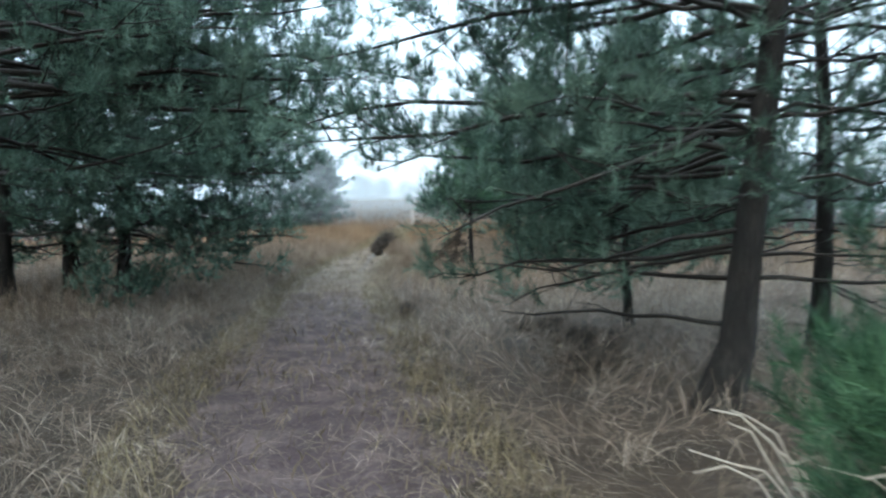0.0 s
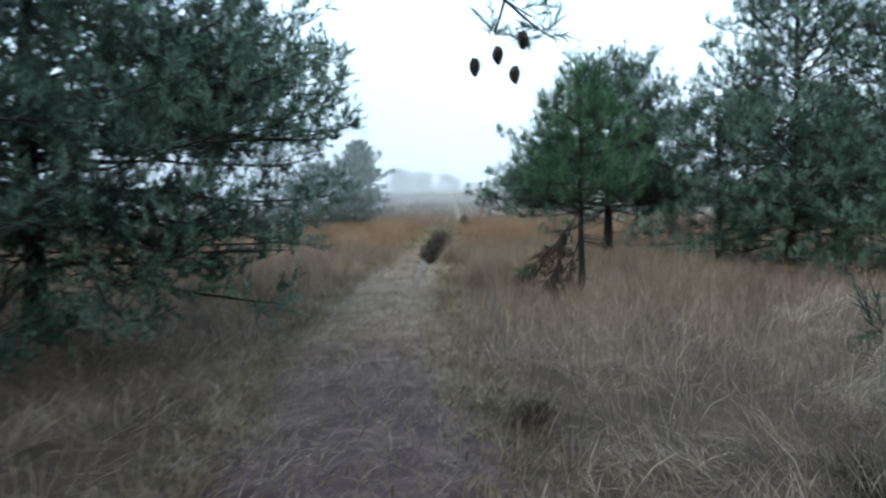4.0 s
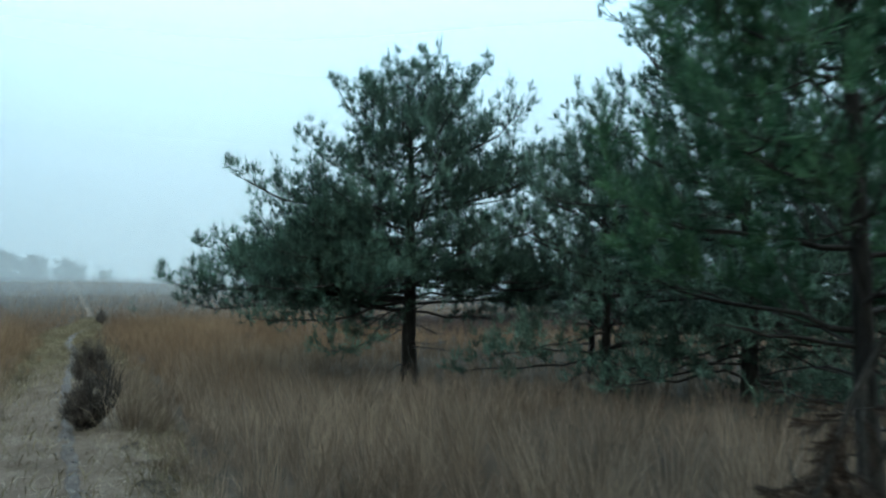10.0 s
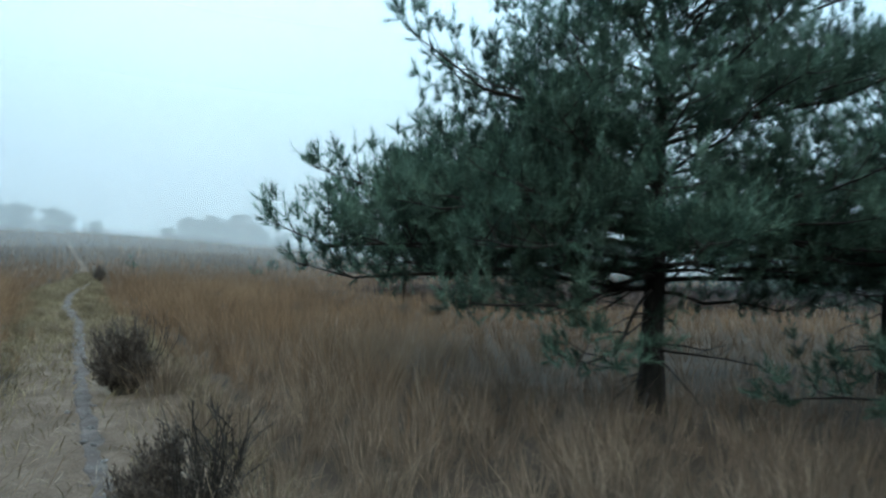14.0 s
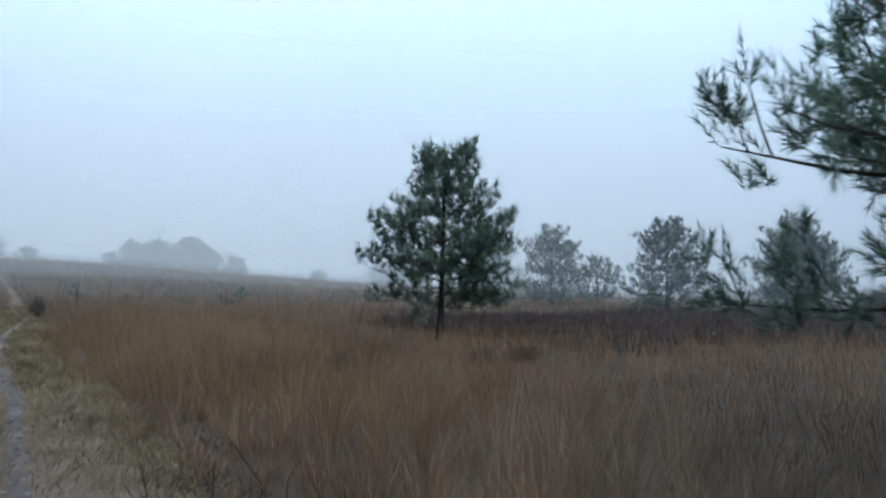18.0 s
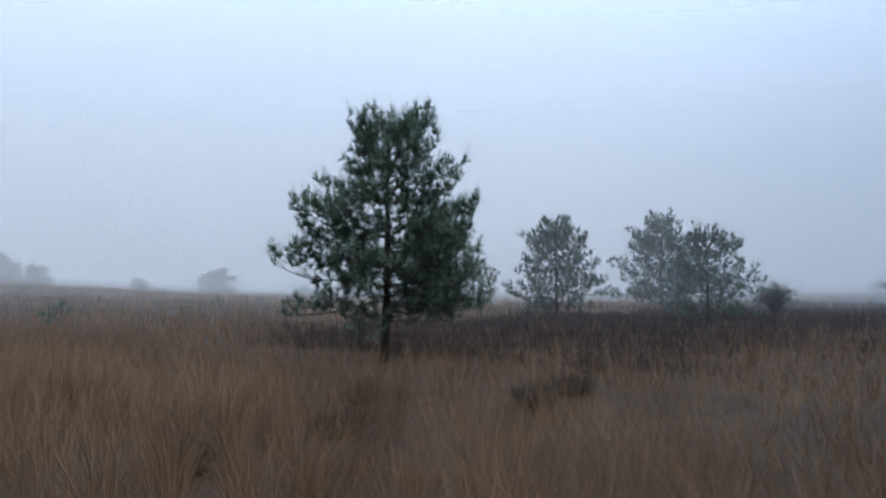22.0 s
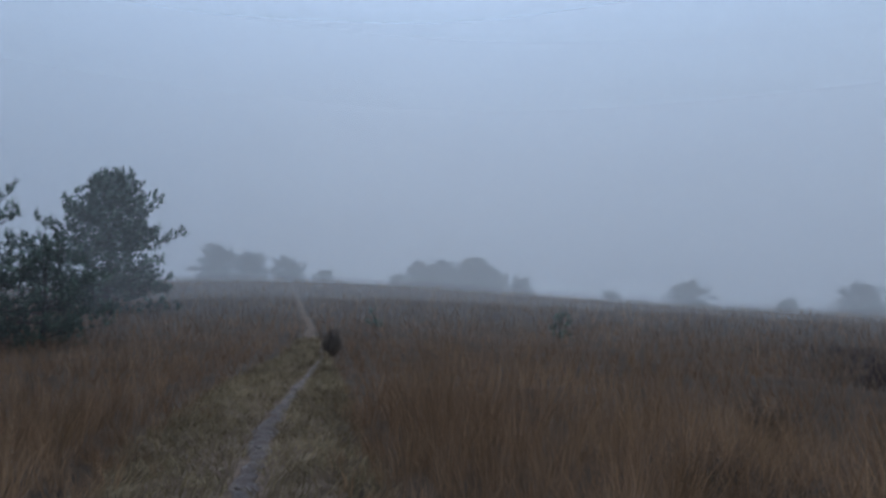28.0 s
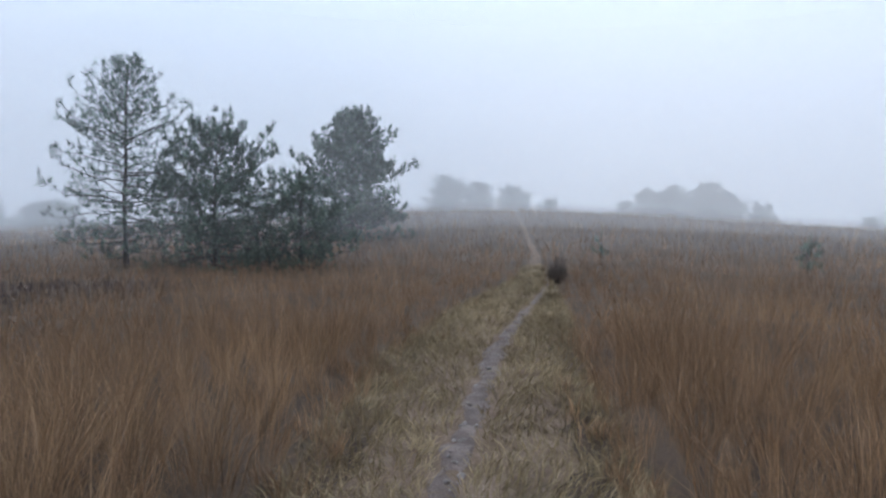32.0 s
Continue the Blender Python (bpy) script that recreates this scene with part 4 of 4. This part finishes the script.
# ---- the heath ----
pine("pine_tree", 6.6, 39.45, 31, 4.35, 0.085, 0.95, ((0, 1.1), (0.15, 1.6), (0.4, 1.75), (0.6, 1.45), (0.8, 1.15), (1, 0.6)), "lone dark green pine standing in heath grass", needles=13, size=0.085, width=0.0155, rise=(-6, 50), whorl=0.26, sub=0.14, spacing=0.15, tuft=0.4, lobes=((-35, 50, 0.0, 0.62, 1.14), (145, 45, 0.5, 0.9, 0.9)),
     limbs=((1.45, 143, 2.3, 14, 0.9), (1.9, 140, 1.9, 22, 0.8), (1.5, -37, 1.7, 2, 0.5), (1.9, -40, 1.8, 26, 0.9), (2.4, -32, 1.7, 35, 0.9), (1.15, -30, 1.8, -8, 0.3), (1.3, -40, 1.9, 0, 0.4), (1.2, 140, 1.9, -4, 0.2), (1.2, -50, 1.8, -4, 0.2), (1.5, -60, 2.0, 8, 0.4), (2.0, -15, 2.1, 18, 0.5), (2.2, -50, 2.0, 24, 0.6)), dead_below=1.1, dead_len=0.7, bare=0.22, candle=0.2, steep=0.4, split=True)
DENSE = (13, 0.095, 0.78, 0.2, 0.2, 0.3)
FAR = "pines in the fog across the heath"


def far_pine(x, y, seed, tall, reach, label, low=0.25, width=0.03, fill=1.0, flat=0.35, group=FAR, coarse=(9, 0.12, 1.0, 0.22, 0.22, 0.36), per=5, steep=0.3, rise=(-2, 46), limbs=(), sink=0.0):
    # negative pale: needles coloured darker to offset the skylight on far crowns
    tree = pine("pine_tree", x, y, seed, tall, 0.07, low, ((0, reach * 0.85), (0.3, reach), (0.6, reach * 0.8), (0.85, reach * 0.4), (1, reach * flat)), label, per=per, steep=steep, tuft=0.25, pale=-0.2, node=3, needles=coarse[0], size=coarse[1], width=width * coarse[2],
                spacing=coarse[3], sub=coarse[4] / fill, whorl=coarse[5], rise=rise, group=group, candle=0.15, bare=0.15, twig_share=0.15, limbs=limbs)
    tree.location.z -= sink


far_pine(26.3, 49.9, 41, 4.1, 2.6, "bushy pine paled by fog", coarse=DENSE)
far_pine(39.9, 51.7, 42, 5.4, 3.2, "tall rounded pine paled by fog", width=0.04)
far_pine(23.8, 41.1, 43, 3.3, 1.9, "bushy green pine at the edge of dark heather", coarse=DENSE)
far_pine(24.5, 57.0, 44, 4.0, 2.6, "broad pine fading into the fog", coarse=DENSE)
far_pine(28.5, 57.5, 50, 2.5, 1.9, "low bushy pine in the fog")
far_pine(30.3, 33.9, 45, 4.5, 2.1, "broad open-crowned pine in the fog", low=0.5, flat=0.5, width=0.034, coarse=(11, 0.11, 0.85, 0.2, 0.2, 0.38),
         limbs=((1.5, -50, 3.0, 8, 1.0), (1.2, -35, 2.6, 4, 0.5), (1.7, 130, 2.6, 14, 0.6), (1.2, 120, 2.5, 2, 0.3), (2.6, 130, 1.9, 32, 0.8), (0.8, -60, 2.3, -4, 0.2)))
far_pine(-11.3, 67.5, 46, 5.8, 3.2, "dense rounded pine on rising ground", low=0.2, flat=0.15, width=0.042, fill=1.15, per=6)
far_pine(-11.9, 54.0, 47, 3.9, 3.0, "dense dark green pine grown to the ground", low=0.15, width=0.026, flat=0.35, coarse=DENSE, limbs=((2.6, 5, 2.3, 44, 0.3), (2.3, -10, 2.2, 36, 0.4), (2.8, -60, 1.6, 50, 0.3), (1.2, -90, 2.4, 6, 0.3), (1.8, -110, 2.2, 14, 0.3), (0.8, -80, 2.6, 4, 0.3), (0.7, -20, 2.8, 4, 0.3)))
far_pine(-9.4, 54.4, 48, 2.4, 2.0, "low bushy pine beside a taller one", low=0.1, width=0.026, flat=0.5, coarse=DENSE)
far_pine(-14.5, 53.5, 49, 6.0, 2.5, "thin open-crowned pine with bare tips", low=0.5, width=0.018, fill=0.5, flat=0.1, coarse=DENSE)
for i, (x, y, tall) in enumerate(((-0.05, 60.2, 0.85), (5.2, 54.9, 0.8), (7.6, 61.5, 0.75), (33.5, 31.0, 1.0))):
    pine("pine_sapling", x, y, 80 + i, tall, 0.018, 0.15, ((0, 0.14), (0.4, 0.12), (1, 0.02)), "small dark pine sapling above the dead grass", per=4, whorl=0.24, sub=0.14, spacing=0.1, needles=12, size=0.09, width=0.012, group="pine saplings")

pine("pine_sapling", 31.0, 29.2, 83, 1.75, 0.03, 0.15, ((0, 0.75), (0.3, 0.65), (0.7, 0.3), (1, 0.05)), "small bushy green pine before purple-brown shrubs", per=5, whorl=0.22, sub=0.13, spacing=0.12, needles=12, size=0.09, width=0.015, group="pine saplings")


def scrub(x, y, seed, tall, wide, label):
    """A leafless twiggy shrub."""
    g = np.random.default_rng(seed)
    bush = base("bare_shrub", x, y, float(height(x, y)))
    tagged(bush, label, "shrub", "bare shrubs on the heath")
    wood = []
    for k in range(150):
        az, out = g.uniform(0, 6.28), g.uniform(0.1, 1.0)
        tip = np.array([np.cos(az) * out * wide, np.sin(az) * out * wide * 0.6, tall * g.uniform(0.5, 1.0) * (1.1 - 0.4 * out)])
        s = np.linspace(0, 1, 5)[:, None]
        line = tip * s + np.array([0, 0, 0.25 * tall]) * np.sin(s * 3.14) + g.normal(0, 0.03, (5, 3)) * s
        wood.append(tube(line, np.linspace(0.02, 0.008, 5), 3))
        for j in range(3):
            a = line[2 + j % 3]
            wood.append(tube(a + np.array([g.normal(0, 0.25), g.normal(0, 0.25), g.uniform(-0.1, 0.25)]) * np.linspace(0, 1, 3)[:, None], (0.01, 0.008, 0.006), 3))
    v, f = join(wood)
    tagged(child("stem", mesh_from("stem", v, f, M_TWIG), bush), kind="stuff")


scrub(29.3, 40.7, 1, 1.5, 1.5, "leafless brown shrub with arching twigs in heather")
scrub(45.0, 39.5, 2, 2.2, 3.0, "wide leafless purple-brown shrub on the heath")
scrub(50.0, 38.0, 3, 2.0, 2.6, "leafless purple-brown shrub beside another")
CLUMP = "tree clumps on the foggy skyline"
for i, (x, y, tall, reach) in enumerate(((-12.8, 112.8, 4.2, 2.6), (-9.4, 113, 3.4, 2.4), (-5.6, 113.5, 2.9, 2.4), (-1.5, 116, 1.8, 1.3), (9.6, 117, 3.6, 2.3), (12.4, 117.5, 4.1, 2.6), (15.9, 116.5, 4.8, 2.9), (18.2, 116, 3.4, 2.0), (21.2, 115.3, 2.5, 1.9),
                                         (7.2, 119, 1.9, 1.2), (31, 112, 1.7, 1.1), (37, 105, 3.0, 2.7), (46, 101, 1.4, 1.4), (53, 99, 3.2, 2.9), (-62, 104, 4.2, 3.2), (-57, 106, 3.4, 3.0), (-50, 100, 3.0, 2.6))):
    far_pine(x, y, 60 + i, tall * 0.88, reach, "rounded grey tree fading into the fog", low=0.1, width=0.06, group=CLUMP, flat=0.05, coarse=(6, 0.24, 1.7, 0.32, 0.32, 0.3), per=5, steep=0.25, rise=(0, 50), sink=0.5)


# ---- fog ----
def fog_material(share, stops):
    """A mostly clear, partly pale diffuse surface that stands in for fog haze. stops: (share of the sheet's height,
    thickness).
    """
    m = bpy.data.materials.new("fog")
    m.use_nodes = True
    nt = m.node_tree
    nt.nodes.clear()
    out = nt.nodes.new("ShaderNodeOutputMaterial")
    mix = nt.nodes.new("ShaderNodeMixShader")
    both = nt.nodes.new("ShaderNodeMixShader")
    clear = nt.nodes.new("ShaderNodeBsdfTransparent")
    front = nt.nodes.new("ShaderNodeBsdfDiffuse")
    through_it = nt.nodes.new("ShaderNodeBsdfTranslucent")
    front.inputs["Color"].default_value = through_it.inputs["Color"].default_value = (0.8, 0.85, 0.88, 1)
    level = nt.nodes.new("ShaderNodeAttribute")
    level.attribute_name = "tone"
    ramp = nt.nodes.new("ShaderNodeValToRGB")
    ramp.color_ramp.interpolation = 'CARDINAL'
    e = ramp.color_ramp.elements
    e[0].position, e[-1].position = stops[0][0], stops[-1][0]
    e[0].color, e[-1].color = (tuple([share * thick] * 3 + [1]) for thick in (stops[0][1], stops[-1][1]))
    for at, thick in stops[1:-1]:
        e.new(at).color = (share * thick, share * thick, share * thick, 1)
    nt.links.new(level.outputs["Fac"], ramp.inputs[0])
    nt.links.new(ramp.outputs[0], mix.inputs[0])
    both.inputs[0].default_value = 0.5
    nt.links.new(front.outputs[0], both.inputs[1])
    nt.links.new(through_it.outputs[0], both.inputs[2])
    nt.links.new(clear.outputs[0], mix.inputs[1])
    nt.links.new(both.outputs[0], mix.inputs[2])
    nt.links.new(mix.outputs[0], out.inputs["Surface"])
    return m


def fog_sheet(far, share):
    """An upright ring-shaped sheet round the walked ground that imitates fog haze: thin among the grass, thickest at
    eye height, thinning upwards.
    """
    n = 128
    a = np.linspace(0, 2 * np.pi, n, endpoint=False)
    reach = far * (1 + 0.05 * np.sin(3 * a + far) + 0.04 * np.sin(5 * a))
    x = -1.5 + np.cos(a) * reach
    y = np.where(np.sin(a) > 0, 34.0, 2.0) + np.sin(a) * reach
    foot = np.stack([x, y, height(x, y) - 0.6], 1)
    tall = far * 1.1
    low = min(max((far - 12.0) / 30.0, 0.0), 1.0)
    thin = (0.6 * far + 4.0) / tall
    stops = [(0.0, 0.6 * low), (1.15 / tall, 0.2 + 0.65 * low), (1.45 / tall, 0.6 + 0.4 * low), (1.9 / tall, 1.0)]
    stops += [(1.9 / tall + (thin - 1.9 / tall) * k / 9, 0.52 + 0.48 * math.cos(math.pi * k / 9)) for k in range(1, 10)] + [(1.0, 0.0)]
    v = np.concatenate([foot, foot + (0, 0, tall)])
    i = np.arange(n)
    j = (i + 1) % n
    f = np.stack([i, j, j + n, i + n], -1)
    ob = new("fog_sheet", mesh_from("fog_sheet", v, f, fog_material(share, stops), True, np.repeat((0.0, 1.0), n)))
    tagged(ob, "upright part-clear sheet standing in for pale grey fog", "fog", "fog banks", kind="structure")


# nested sheets build up the haze with distance
for far, share in ((13.0, 0.045), (21.0, 0.05), (31.0, 0.075), (43.0, 0.23), (60.0, 0.42), (94.0, 0.64), (140.0, 0.85)):
    fog_sheet(far, share)
